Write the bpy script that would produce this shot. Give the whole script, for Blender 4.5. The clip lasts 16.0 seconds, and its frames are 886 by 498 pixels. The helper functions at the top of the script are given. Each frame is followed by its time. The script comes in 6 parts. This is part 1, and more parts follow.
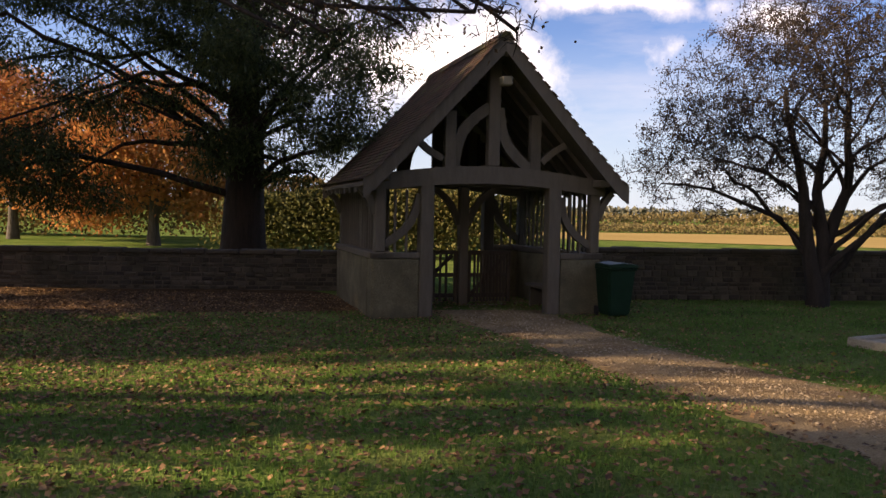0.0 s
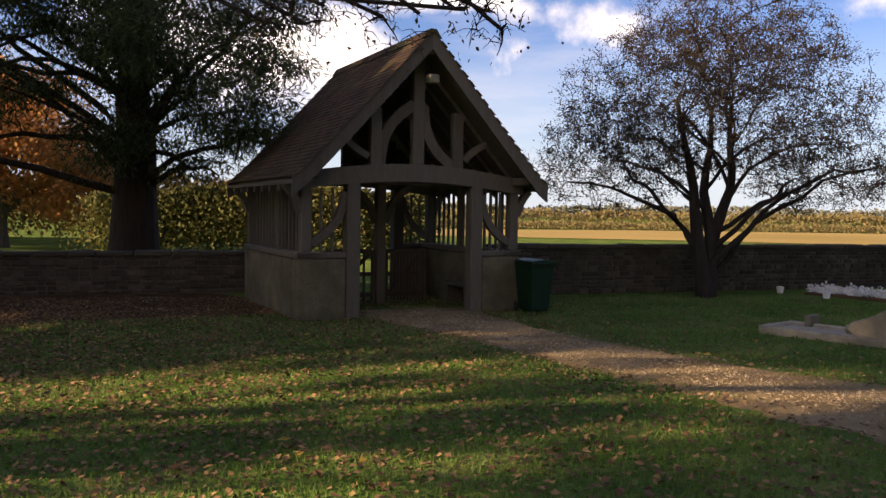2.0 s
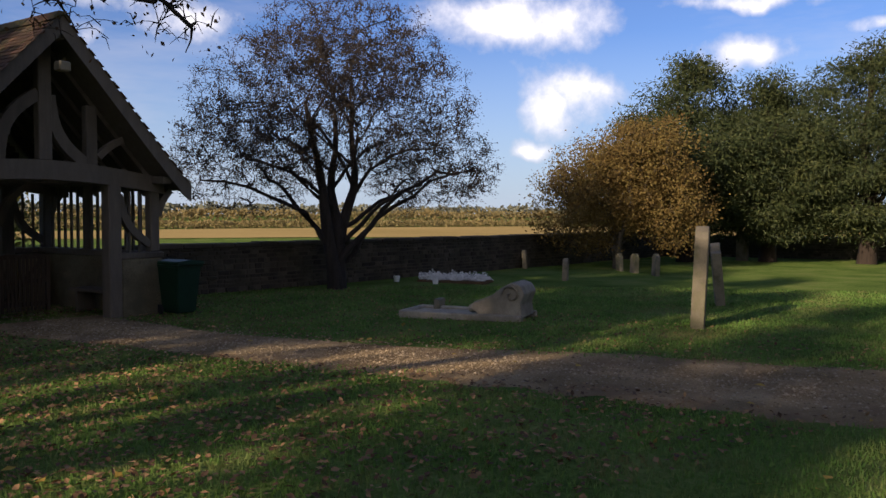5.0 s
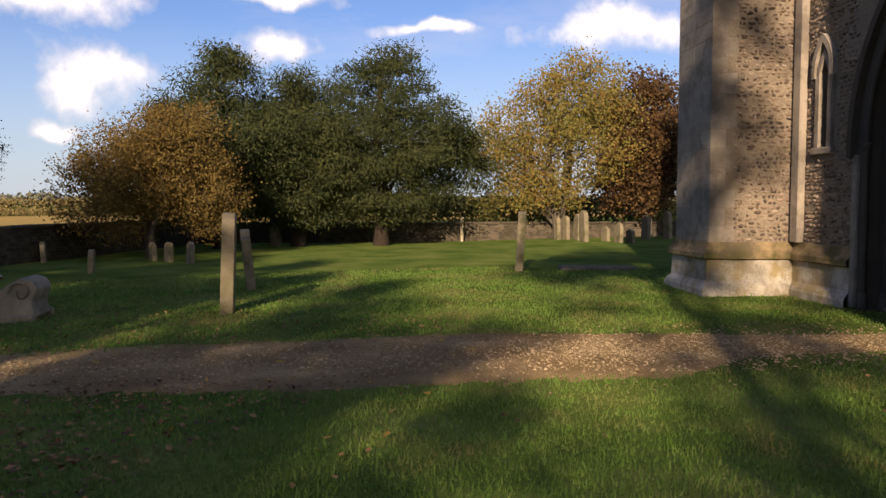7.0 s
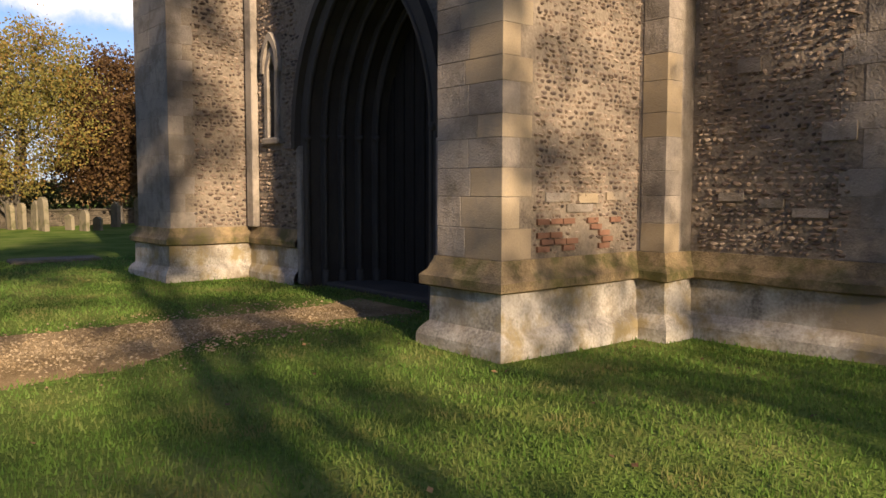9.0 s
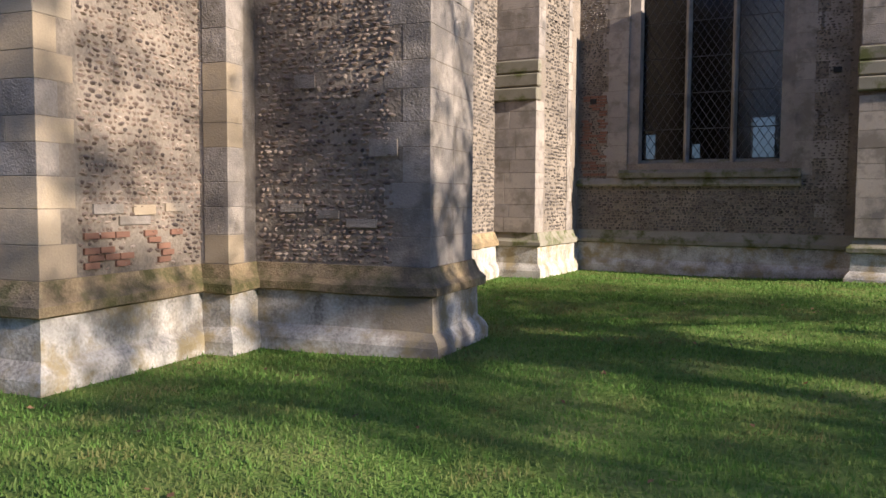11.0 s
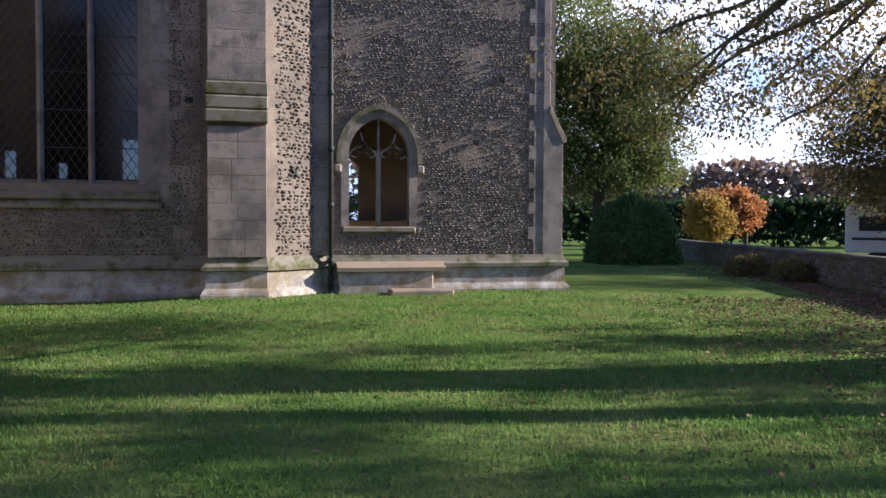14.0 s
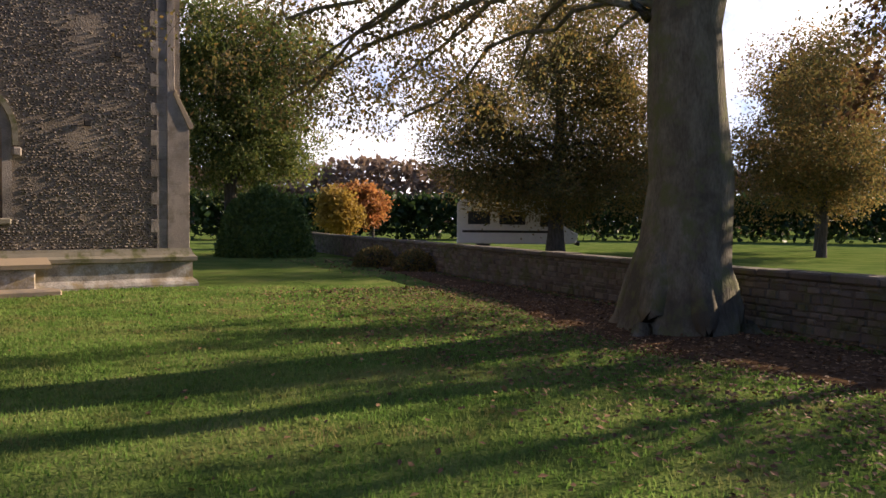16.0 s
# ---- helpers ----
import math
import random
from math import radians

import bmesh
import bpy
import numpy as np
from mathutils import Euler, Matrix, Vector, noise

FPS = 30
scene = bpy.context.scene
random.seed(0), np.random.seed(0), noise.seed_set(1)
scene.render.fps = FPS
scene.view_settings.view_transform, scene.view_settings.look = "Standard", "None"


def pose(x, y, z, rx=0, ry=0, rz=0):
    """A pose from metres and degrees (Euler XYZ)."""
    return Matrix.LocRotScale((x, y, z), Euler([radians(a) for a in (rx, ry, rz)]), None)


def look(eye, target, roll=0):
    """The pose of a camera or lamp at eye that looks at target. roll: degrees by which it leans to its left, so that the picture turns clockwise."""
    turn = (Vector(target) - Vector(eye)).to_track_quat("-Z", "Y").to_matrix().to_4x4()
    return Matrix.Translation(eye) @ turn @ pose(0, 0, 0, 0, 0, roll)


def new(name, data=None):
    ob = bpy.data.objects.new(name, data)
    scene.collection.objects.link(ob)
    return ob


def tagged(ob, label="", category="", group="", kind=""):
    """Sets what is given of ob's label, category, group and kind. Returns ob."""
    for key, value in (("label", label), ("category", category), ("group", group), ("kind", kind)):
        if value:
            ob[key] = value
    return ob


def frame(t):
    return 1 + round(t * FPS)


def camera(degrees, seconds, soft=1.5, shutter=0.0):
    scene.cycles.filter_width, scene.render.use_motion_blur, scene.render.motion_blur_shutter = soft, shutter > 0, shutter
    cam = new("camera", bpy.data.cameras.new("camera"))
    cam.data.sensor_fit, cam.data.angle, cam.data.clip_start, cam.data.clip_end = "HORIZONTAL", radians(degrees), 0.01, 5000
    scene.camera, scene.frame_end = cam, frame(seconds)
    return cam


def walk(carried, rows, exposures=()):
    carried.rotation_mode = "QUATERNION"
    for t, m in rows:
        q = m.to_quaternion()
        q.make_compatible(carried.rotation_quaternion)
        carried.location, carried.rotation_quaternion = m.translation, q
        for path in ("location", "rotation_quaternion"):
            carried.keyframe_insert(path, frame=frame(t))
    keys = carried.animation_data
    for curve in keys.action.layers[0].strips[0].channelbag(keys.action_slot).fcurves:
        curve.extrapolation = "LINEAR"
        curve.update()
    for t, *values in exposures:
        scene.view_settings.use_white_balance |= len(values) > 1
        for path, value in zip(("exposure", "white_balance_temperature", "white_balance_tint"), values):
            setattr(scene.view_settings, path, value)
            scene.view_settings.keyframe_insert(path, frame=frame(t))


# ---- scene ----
cam = camera(58.6, 16.0)
METRES, EYE, TILT, LEAN, TURN = 5.0, 1.65, 0.0, 0.0, 0.0
ROWS = [
    (0.0, 0.0, 0.0, 0.0, 0.06, -2.65, -1.19),
    (0.5, -0.0766, 0.0032, 0.0013, -1.24, -2.66, -1.18),
    (1.0, -0.1554, 0.0076, -0.0029, -3.97, -2.63, -1.17),
    (1.5, -0.229, 0.0207, -0.0051, -7.57, -2.59, -1.05),
    (2.0, -0.2774, 0.0499, -0.0007, -10.74, -2.66, -0.96),
    (2.5, -0.3396, 0.0647, -0.0008, -14.73, -2.67, -0.88),
    (3.0, -0.408, 0.081, 0.0047, -18.38, -2.66, -0.81),
    (5.5, -0.5018, 0.0619, -0.0042, -46.96, -2.63, -0.21),
    (6.0, -0.4882, 0.0509, -0.0056, -54.87, -2.86, -0.22),
    (6.5, -0.485, 0.0402, -0.0039, -63.6, -3.07, -0.1),
    (7.0, -0.4841, 0.0284, -0.0045, -72.22, -3.28, -0.09),
    (7.5, -0.4824, 0.0073, -0.0054, -81.78, -3.55, -0.11),
    (8.0, -0.4816, -0.0134, -0.0064, -92.78, -3.85, -0.15),
    (8.5, -0.4867, -0.0228, -0.0028, -102.1, -4.18, -0.02),
    (9.0, -0.4922, -0.0372, -0.001, -108.7, -4.27, -0.1),
    (9.5, -0.4979, -0.0577, 0.0048, -116.67, -4.28, -0.24),
    (12.0, -0.5368, -0.133, 0.0105, -151.5, -2.9, -0.28),
    (12.5, -0.5607, -0.1401, 0.0128, -159.15, -2.49, -0.25),
    (13.0, -0.592, -0.1556, 0.016, -164.77, -2.16, -0.23),
    (13.5, -0.6232, -0.1681, 0.0157, -171.59, -1.94, -0.18),
    (14.0, -0.6485, -0.1796, 0.0158, -179.33, -1.88, -0.29),
    (14.5, -0.6611, -0.1903, 0.0144, -187.37, -1.84, -0.39),
    (15.0, -0.6688, -0.214, 0.01, -193.41, -1.83, -0.35),
    (15.5, -0.6709, -0.2477, 0.0018, -197.88, -1.88, -0.41),
    (16.0, -0.6865, -0.2854, 0.0038, -205.39, -2.11, -0.48),
]
walk(cam, [(t, pose(0, 0, EYE, TILT, LEAN, TURN) @ pose(METRES * x, METRES * y, METRES * z, 90 + pitch, roll, yaw)) for t, x, y, z, yaw, pitch, roll in ROWS],
     exposures=((0.0, 1.35, 7700, 23), (3.0, 1.25, 7800, 20), (5.5, 0.7, 6400, 18), (7.5, 0.95, 7600, 20), (9.5, 1.2, 7000, 17), (12.0, 1.55, 5200, 17), (14.0, 1.42, 5300, 21), (15.5, 1.15, 6000, 23), (16.0, 1.15, 6700, 22)))

# ---- world, sun ----
SUN_DIR = Vector((-0.985, -0.14, 0.37)).normalized()
CLOUD_LO, CLOUD_HI, SKY_TINT = 8.2, 16.0, (0.70, 0.95, 1.45, 1)
world = bpy.data.worlds.new("sky")
scene.world = world
world.use_nodes = True
wt = world.node_tree
wt.nodes.clear()


def wn(kind, **kw):
    n = wt.nodes.new(kind)
    for k, v in kw.items():
        n.inputs[k].default_value = v
    return n


sky = wt.nodes.new("ShaderNodeTexSky")
sky.sky_type = "NISHITA"
sky.sun_disc = False
sky.sun_elevation = math.asin(SUN_DIR.z)
sky.sun_rotation = math.atan2(SUN_DIR.x, SUN_DIR.y)
sky.air_density, sky.dust_density, sky.ozone_density = 1.0, 0.6, 1.5
coord = wt.nodes.new("ShaderNodeTexCoord")
sep = wt.nodes.new("ShaderNodeSeparateXYZ")
wt.links.new(coord.outputs["Generated"], sep.inputs[0])
def wmath(op, a, b=None, c=None):
    n = wt.nodes.new("ShaderNodeMath")
    n.operation = op
    for k, v in enumerate((a, b, c)):
        if v is not None:
            if isinstance(v, (int, float)):
                n.inputs[k].default_value = v
            else:
                wt.links.new(v, n.inputs[k])
    return n.outputs[0]


def wvec(op, a, v):
    n = wt.nodes.new("ShaderNodeVectorMath")
    n.operation = op
    wt.links.new(a, n.inputs[0])
    n.inputs[1].default_value = v
    return n


# cumulus clouds: direction, half width, half height
CLOUDS = [(0.753, 0.641, 0.149, 0.075, 0.043), (0.665, 0.71, 0.231, 0.136, 0.039), (0.855, 0.484, 0.185, 0.057, 0.025), (-0.03, 0.983, 0.185, 0.17, 0.085), (-0.2, 0.95, 0.22, 0.12, 0.09), (0.173, 0.952, 0.253, 0.121, 0.029), (0.254, 0.948, 0.191, 0.032, 0.032), (0.383, 0.895, 0.228, 0.064, 0.043), (0.693, 0.684, 0.228, 0.121, 0.05), (0.738, 0.661, 0.135, 0.057, 0.036), (0.972, 0.102, 0.213, 0.107, 0.039), (0.714, 0.695, 0.081, 0.043, 0.016), (0.927, 0.311, 0.211, 0.064, 0.011), (0.839, 0.487, 0.242, 0.086, 0.013)]
SUNWARD = [(-0.45, -0.85, 0.26, 0.8, 0.42), (-0.92, -0.32, 0.34, 0.6, 0.5), (0.05, -0.95, 0.5, 0.4, 0.2)]
direction = coord.outputs["Generated"]
cn = wn("ShaderNodeTexNoise", Scale=9.0, Detail=9.0, Roughness=0.62)
wt.links.new(direction, cn.inputs["Vector"])
cover = None
swirl = wn("ShaderNodeTexNoise", Scale=7.0, Detail=4.0)
wt.links.new(direction, swirl.inputs["Vector"])
push = wvec("SUBTRACT", swirl.outputs["Color"], (0.5, 0.5, 0.5))
push = wvec("MULTIPLY", push.outputs[0], (0.16, 0.16, 0.10))
bent = wt.nodes.new("ShaderNodeVectorMath")
wt.links.new(direction, bent.inputs[0])
wt.links.new(push.outputs[0], bent.inputs[1])
for x, y, z, w, h in CLOUDS + SUNWARD:
    d = wvec("SUBTRACT", bent.outputs[0], (x, y, z))
    m = wvec("MULTIPLY", d.outputs[0], (1 / w, 1 / w, 1 / h))
    ln = wt.nodes.new("ShaderNodeVectorMath")
    ln.operation = "LENGTH"
    wt.links.new(m.outputs[0], ln.inputs[0])
    k = wmath("SUBTRACT", 1.0, ln.outputs["Value"])
    cover = k if cover is None else wmath("MAXIMUM", cover, k)
cover = wmath("MAXIMUM", cover, -0.9)
dens = wmath("MULTIPLY_ADD", wmath("SUBTRACT", cn.outputs["Fac"], 0.5), 2.6, cover)
# thin high veil
wisp = wn("ShaderNodeTexNoise", Scale=2.2, Detail=6.0, Roughness=0.6)
wm = wvec("MULTIPLY", direction, (1.0, 1.0, 5.0))
wt.links.new(wm.outputs[0], wisp.inputs["Vector"])
ramp = wt.nodes.new("ShaderNodeValToRGB")
ramp.color_ramp.elements[0].position, ramp.color_ramp.elements[1].position = 0.0, 0.85
wt.links.new(dens, ramp.inputs[0])
veil = wt.nodes.new("ShaderNodeValToRGB")
veil.color_ramp.elements[0].position, veil.color_ramp.elements[1].position = 0.50, 0.85
veil.color_ramp.elements[1].color = (0.55, 0.55, 0.55, 1)
wt.links.new(wisp.outputs["Fac"], veil.inputs[0])
amount = wmath("MAXIMUM", ramp.outputs[0], veil.outputs[0])
# pale haze low over the horizon
haze = wt.nodes.new("ShaderNodeValToRGB")
haze.color_ramp.elements[0].position, haze.color_ramp.elements[1].position = 0.0, 0.22
haze.color_ramp.elements[0].color, haze.color_ramp.elements[1].color = (0.8, 0.8, 0.8, 1), (0, 0, 0, 1)
wt.links.new(sep.outputs["Z"], haze.inputs[0])
cramp = wt.nodes.new("ShaderNodeValToRGB")
cramp.color_ramp.elements[0].position, cramp.color_ramp.elements[1].position = 0.1, 0.9
cramp.color_ramp.elements[0].color, cramp.color_ramp.elements[1].color = (CLOUD_LO, CLOUD_LO * 1.0, CLOUD_LO * 1.06, 1), (CLOUD_HI, CLOUD_HI * 0.985, CLOUD_HI * 0.96, 1)
wt.links.new(dens, cramp.inputs[0])
blue = wt.nodes.new("ShaderNodeMix")
blue.data_type, blue.blend_type = "RGBA", "MULTIPLY"
blue.inputs["Factor"].default_value = 1.0
blue.inputs["B"].default_value = SKY_TINT
wt.links.new(sky.outputs[0], blue.inputs["A"])
mixh = wt.nodes.new("ShaderNodeMix")
mixh.data_type = "RGBA"
wt.links.new(haze.outputs[0], mixh.inputs["Factor"])
wt.links.new(blue.outputs["Result"], mixh.inputs["A"])
mixh.inputs["B"].default_value = (5.6, 6.9, 8.4, 1)
mixc = wt.nodes.new("ShaderNodeMix")
mixc.data_type = "RGBA"
wt.links.new(amount, mixc.inputs["Factor"])
wt.links.new(mixh.outputs["Result"], mixc.inputs["A"])
wt.links.new(cramp.outputs[0], mixc.inputs["B"])
bg = wn("ShaderNodeBackground", Strength=0.056)
wt.links.new(mixc.outputs["Result"], bg.inputs["Color"])
wo = wt.nodes.new("ShaderNodeOutputWorld")
wt.links.new(bg.outputs[0], wo.inputs[0])

sun = new("sun", bpy.data.lights.new("sun", "SUN"))
sun.data.energy, sun.data.angle, sun.data.color = 5.0, radians(0.53), (1.0, 0.84, 0.62)
sun.matrix_world = look(SUN_DIR * 50, (0, 0, 0))


# ---- materials ----
def material(name, colours, scale=6.0, rough=0.85, bump=0.3, fine=60.0, vary=0.0, metal=0.0, island=0.0, through_light=0.0, shine=0.2,
             stretch=(1, 1, 1), bump_size=0.02, stain=None, moss=None):
    """Two scales of noise between colours, with bump. vary: by object; island: by loose piece."""
    m = bpy.data.materials.new(name)
    m.use_nodes = True
    nt = m.node_tree
    n, l = nt.nodes, nt.links
    b = n["Principled BSDF"]
    b.inputs["Roughness"].default_value, b.inputs["Metallic"].default_value = rough, metal
    b.inputs["Specular IOR Level"].default_value = shine
    geo = n.new("ShaderNodeNewGeometry")
    mp = n.new("ShaderNodeMapping")
    mp.inputs["Scale"].default_value = stretch
    l.new(geo.outputs["Position"], mp.inputs[0])
    big = n.new("ShaderNodeTexNoise")
    big.inputs["Scale"].default_value, big.inputs["Detail"].default_value = scale, 5
    l.new(mp.outputs[0], big.inputs["Vector"])
    small = n.new("ShaderNodeTexNoise")
    small.inputs["Scale"].default_value, small.inputs["Detail"].default_value = fine, 3
    l.new(mp.outputs[0], small.inputs["Vector"])
    mix = n.new("ShaderNodeMix")
    mix.data_type = "FLOAT"
    mix.inputs["Factor"].default_value = 0.4
    l.new(big.outputs["Fac"], mix.inputs["A"])
    l.new(small.outputs["Fac"], mix.inputs["B"])
    fac = mix.outputs["Result"]
    for amount, out in ((vary, n.new("ShaderNodeObjectInfo").outputs["Random"]), (island, geo.outputs["Random Per Island"])):
        if amount:
            mm = n.new("ShaderNodeMath")
            mm.operation = "MULTIPLY_ADD"
            mm.inputs[1].default_value = amount
            sub = n.new("ShaderNodeMath")
            sub.operation = "SUBTRACT"
            sub.inputs[1].default_value = amount / 2
            l.new(out, mm.inputs[0])
            l.new(fac, mm.inputs[2])
            l.new(mm.outputs[0], sub.inputs[0])
            fac = sub.outputs[0]
    r = n.new("ShaderNodeValToRGB")
    e = r.color_ramp.elements
    lo, hi = (0.34, 0.66) if not (vary or island) else (0.12, 0.88)
    for i, c in enumerate(colours):
        p = lo + (hi - lo) * i / max(1, len(colours) - 1)
        x = e[i] if i < 2 else e.new(p)
        x.position, x.color = p, (*c, 1)
    l.new(fac, r.inputs[0])
    col = r.outputs[0]
    for patch, size, edge in ((stain, 0.9, 0.56), (moss, 2.2, 0.55)):
        if patch:
            sn = n.new("ShaderNodeTexNoise")
            sn.inputs["Scale"].default_value, sn.inputs["Detail"].default_value = size, 6
            sn.inputs["Roughness"].default_value = 0.65
            l.new(geo.outputs["Position"], sn.inputs["Vector"])
            sr = n.new("ShaderNodeValToRGB")
            sr.color_ramp.elements[0].position, sr.color_ramp.elements[1].position = edge - 0.06, edge + 0.08
            l.new(sn.outputs["Fac"], sr.inputs[0])
            mx = n.new("ShaderNodeMix")
            mx.data_type = "RGBA"
            l.new(sr.outputs[0], mx.inputs["Factor"])
            l.new(col, mx.inputs["A"])
            mx.inputs["B"].default_value = (*patch, 1)
            col = mx.outputs["Result"]
    l.new(col, b.inputs["Base Color"])
    if bump:
        bp = n.new("ShaderNodeBump")
        bp.inputs["Strength"].default_value, bp.inputs["Distance"].default_value = bump, bump_size
        l.new(mix.outputs["Result"], bp.inputs["Height"])
        l.new(bp.outputs[0], b.inputs["Normal"])
    if through_light:
        tr = n.new("ShaderNodeBsdfTranslucent")
        l.new(col, tr.inputs["Color"])
        ms = n.new("ShaderNodeMixShader")
        ms.inputs[0].default_value = through_light
        l.new(b.outputs[0], ms.inputs[1])
        l.new(tr.outputs[0], ms.inputs[2])
        l.new(ms.outputs[0], n["Material Output"].inputs["Surface"])
    return m


M_GRASS = material("lawn", [(0.05, 0.085, 0.02), (0.10, 0.15, 0.035), (0.17, 0.185, 0.06)], 0.7, 1.0, 1.0, 30, bump_size=0.06, shine=0.0)
M_BLADE = material("grass_blade", [(0.062, 0.13, 0.024), (0.125, 0.23, 0.046), (0.24, 0.27, 0.095)], 0.7, 0.7, 0, 8, island=0.35, through_light=0.5, shine=0.08, stain=(0.19, 0.19, 0.07))
M_PATH = material("gravel", [(0.14, 0.098, 0.05), (0.25, 0.18, 0.095), (0.37, 0.275, 0.155)], 1.2, 1.0, 1.0, 55, bump_size=0.03, shine=0.0, stain=(0.20, 0.14, 0.08))
M_ASHLAR = material("ashlar_limestone", [(0.185, 0.160, 0.138), (0.275, 0.238, 0.198), (0.36, 0.305, 0.24)], 1.8, 0.9, 1.0, 40, bump_size=0.03, vary=0.28, stain=(0.13, 0.115, 0.10), moss=(0.17, 0.145, 0.115))
M_ORANGE = material("sunlit_lichened_limestone", [(0.225, 0.178, 0.128), (0.297, 0.234, 0.153), (0.323, 0.268, 0.196)], 2.4, 0.9, 0.6, 45, vary=0.3, stain=(0.20, 0.17, 0.135))
M_RENDER = material("limewashed_plinth", [(0.17, 0.155, 0.13), (0.38, 0.35, 0.30), (0.52, 0.48, 0.42)], 3.0, 0.9, 0.8, 30, stain=(0.20, 0.165, 0.12), moss=(0.25, 0.20, 0.11))
M_MORTAR = material("flint_mortar", [(0.125, 0.102, 0.078), (0.205, 0.168, 0.127), (0.29, 0.24, 0.182)], 1.8, 0.95, 0.8, 26, bump_size=0.05, stain=(0.15, 0.125, 0.10))
M_FLINT = material("flint", [(0.058, 0.046, 0.04), (0.14, 0.102, 0.078), (0.215, 0.16, 0.118), (0.30, 0.24, 0.185)], 2.5, 0.75, 0.4, 45, island=0.65)
M_MOSS = material("mossy_limestone", [(0.13, 0.115, 0.08), (0.21, 0.19, 0.14), (0.27, 0.24, 0.18)], 3, 0.92, 0.5, 45, vary=0.3, moss=(0.085, 0.09, 0.03))
M_MOULD = material("lichened_moulding", [(0.153, 0.113, 0.063), (0.261, 0.189, 0.104), (0.36, 0.275, 0.15)], 4, 0.92, 1.0, 40, bump_size=0.04, moss=(0.10, 0.092, 0.035), stain=(0.11, 0.09, 0.06))
# darker limestone of the doorway arch, hood and step
M_DARKSTONE = material("dark_limestone", [(0.045, 0.037, 0.03), (0.072, 0.06, 0.048), (0.102, 0.084, 0.066)], 2, 0.92, 0.5, 40, vary=0.2)
M_BRICK = material("old_brick", [(0.15, 0.08, 0.052), (0.22, 0.115, 0.075)], 5, 0.9, 0.4, 60, vary=0.4)
# wall stone darkened in colour for the shade; the west wall has a lighter one
M_SHADEWALL = material("shaded_rubble_stone", [(0.032, 0.027, 0.021), (0.065, 0.054, 0.04), (0.12, 0.10, 0.075)], 1.6, 0.95, 0.6, 40, island=0.5, vary=0.3, stain=(0.05, 0.045, 0.03))
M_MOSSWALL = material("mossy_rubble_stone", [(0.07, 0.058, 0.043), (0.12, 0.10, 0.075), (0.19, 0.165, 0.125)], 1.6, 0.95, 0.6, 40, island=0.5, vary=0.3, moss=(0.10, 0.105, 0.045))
M_OAK = material("weathered_oak", [(0.068, 0.059, 0.046), (0.112, 0.096, 0.074), (0.155, 0.13, 0.102)], 4, 0.85, 0.4, 40, vary=0.3, stretch=(3, 3, 0.6))
M_TILE = material("clay_roof_tile", [(0.035, 0.025, 0.018), (0.075, 0.045, 0.03), (0.13, 0.07, 0.04)], 2, 0.9, 0.4, 40, vary=0.7, island=0.5, moss=(0.075, 0.07, 0.03))
M_BARK = material("bark", [(0.045, 0.038, 0.03), (0.085, 0.075, 0.06), (0.13, 0.115, 0.09)], 5, 0.95, 0.9, 30, stretch=(2.5, 2.5, 0.5), bump_size=0.06)
M_DARKBARK = material("dark_bark", [(0.022, 0.018, 0.015), (0.045, 0.036, 0.03)], 5, 0.95, 0.6, 30, stretch=(2.5, 2.5, 0.5), bump_size=0.04)
M_YEWBARK = material("yew_bark", [(0.02, 0.015, 0.012), (0.042, 0.03, 0.022)], 5, 0.95, 0.9, 30, stretch=(3, 3, 0.4), bump_size=0.06)
M_YEW = material("yew_needles", [(0.022, 0.034, 0.014), (0.05, 0.068, 0.024), (0.095, 0.11, 0.038)], 1.0, 0.6, 0, 20, island=0.6, through_light=0.35)
M_BROWNLEAF = material("brown_leaves", [(0.05, 0.028, 0.014), (0.10, 0.055, 0.025), (0.16, 0.10, 0.035)], 1.0, 0.7, 0, 20, island=0.7, through_light=0.35)
M_OLIVEBROWN = material("dull_brown_leaves", [(0.022, 0.018, 0.012), (0.05, 0.036, 0.022), (0.085, 0.058, 0.03)], 1.0, 0.8, 0, 20, island=0.7, through_light=0.25)
M_GOLDLEAF = material("golden_leaves", [(0.08, 0.052, 0.018), (0.15, 0.10, 0.03), (0.19, 0.15, 0.045)], 0.6, 0.7, 0, 20, island=0.6, through_light=0.35)
M_ORANGELEAF = material("orange_leaves", [(0.34, 0.21, 0.06), (0.42, 0.19, 0.06), (0.36, 0.12, 0.05)], 0.35, 0.7, 0, 20, island=0.4, through_light=0.5)
M_GREENLEAF = material("green_leaves", [(0.06, 0.095, 0.026), (0.13, 0.175, 0.045), (0.27, 0.25, 0.06)], 0.4, 0.5, 0, 20, island=0.6, through_light=0.5)
M_HEDGE = material("dark_hedge_leaves", [(0.018, 0.036, 0.011), (0.05, 0.085, 0.022)], 1.0, 0.5, 0, 20, island=0.6, through_light=0.3)
M_BUSH = material("evergreen_bush_leaves", [(0.035, 0.075, 0.02), (0.085, 0.15, 0.038), (0.14, 0.21, 0.055)], 1.0, 0.5, 0, 20, island=0.6, through_light=0.3)
M_FALLEN = material("fallen_leaves", [(0.08, 0.045, 0.024), (0.15, 0.085, 0.04), (0.30, 0.18, 0.08)], 1.0, 0.8, 0, 20, island=0.9)
M_RENDER_OLD = material("weathered_render", [(0.075, 0.064, 0.04), (0.125, 0.108, 0.066), (0.175, 0.15, 0.095)], 2.5, 0.95, 0.5, 35, stain=(0.09, 0.08, 0.05))
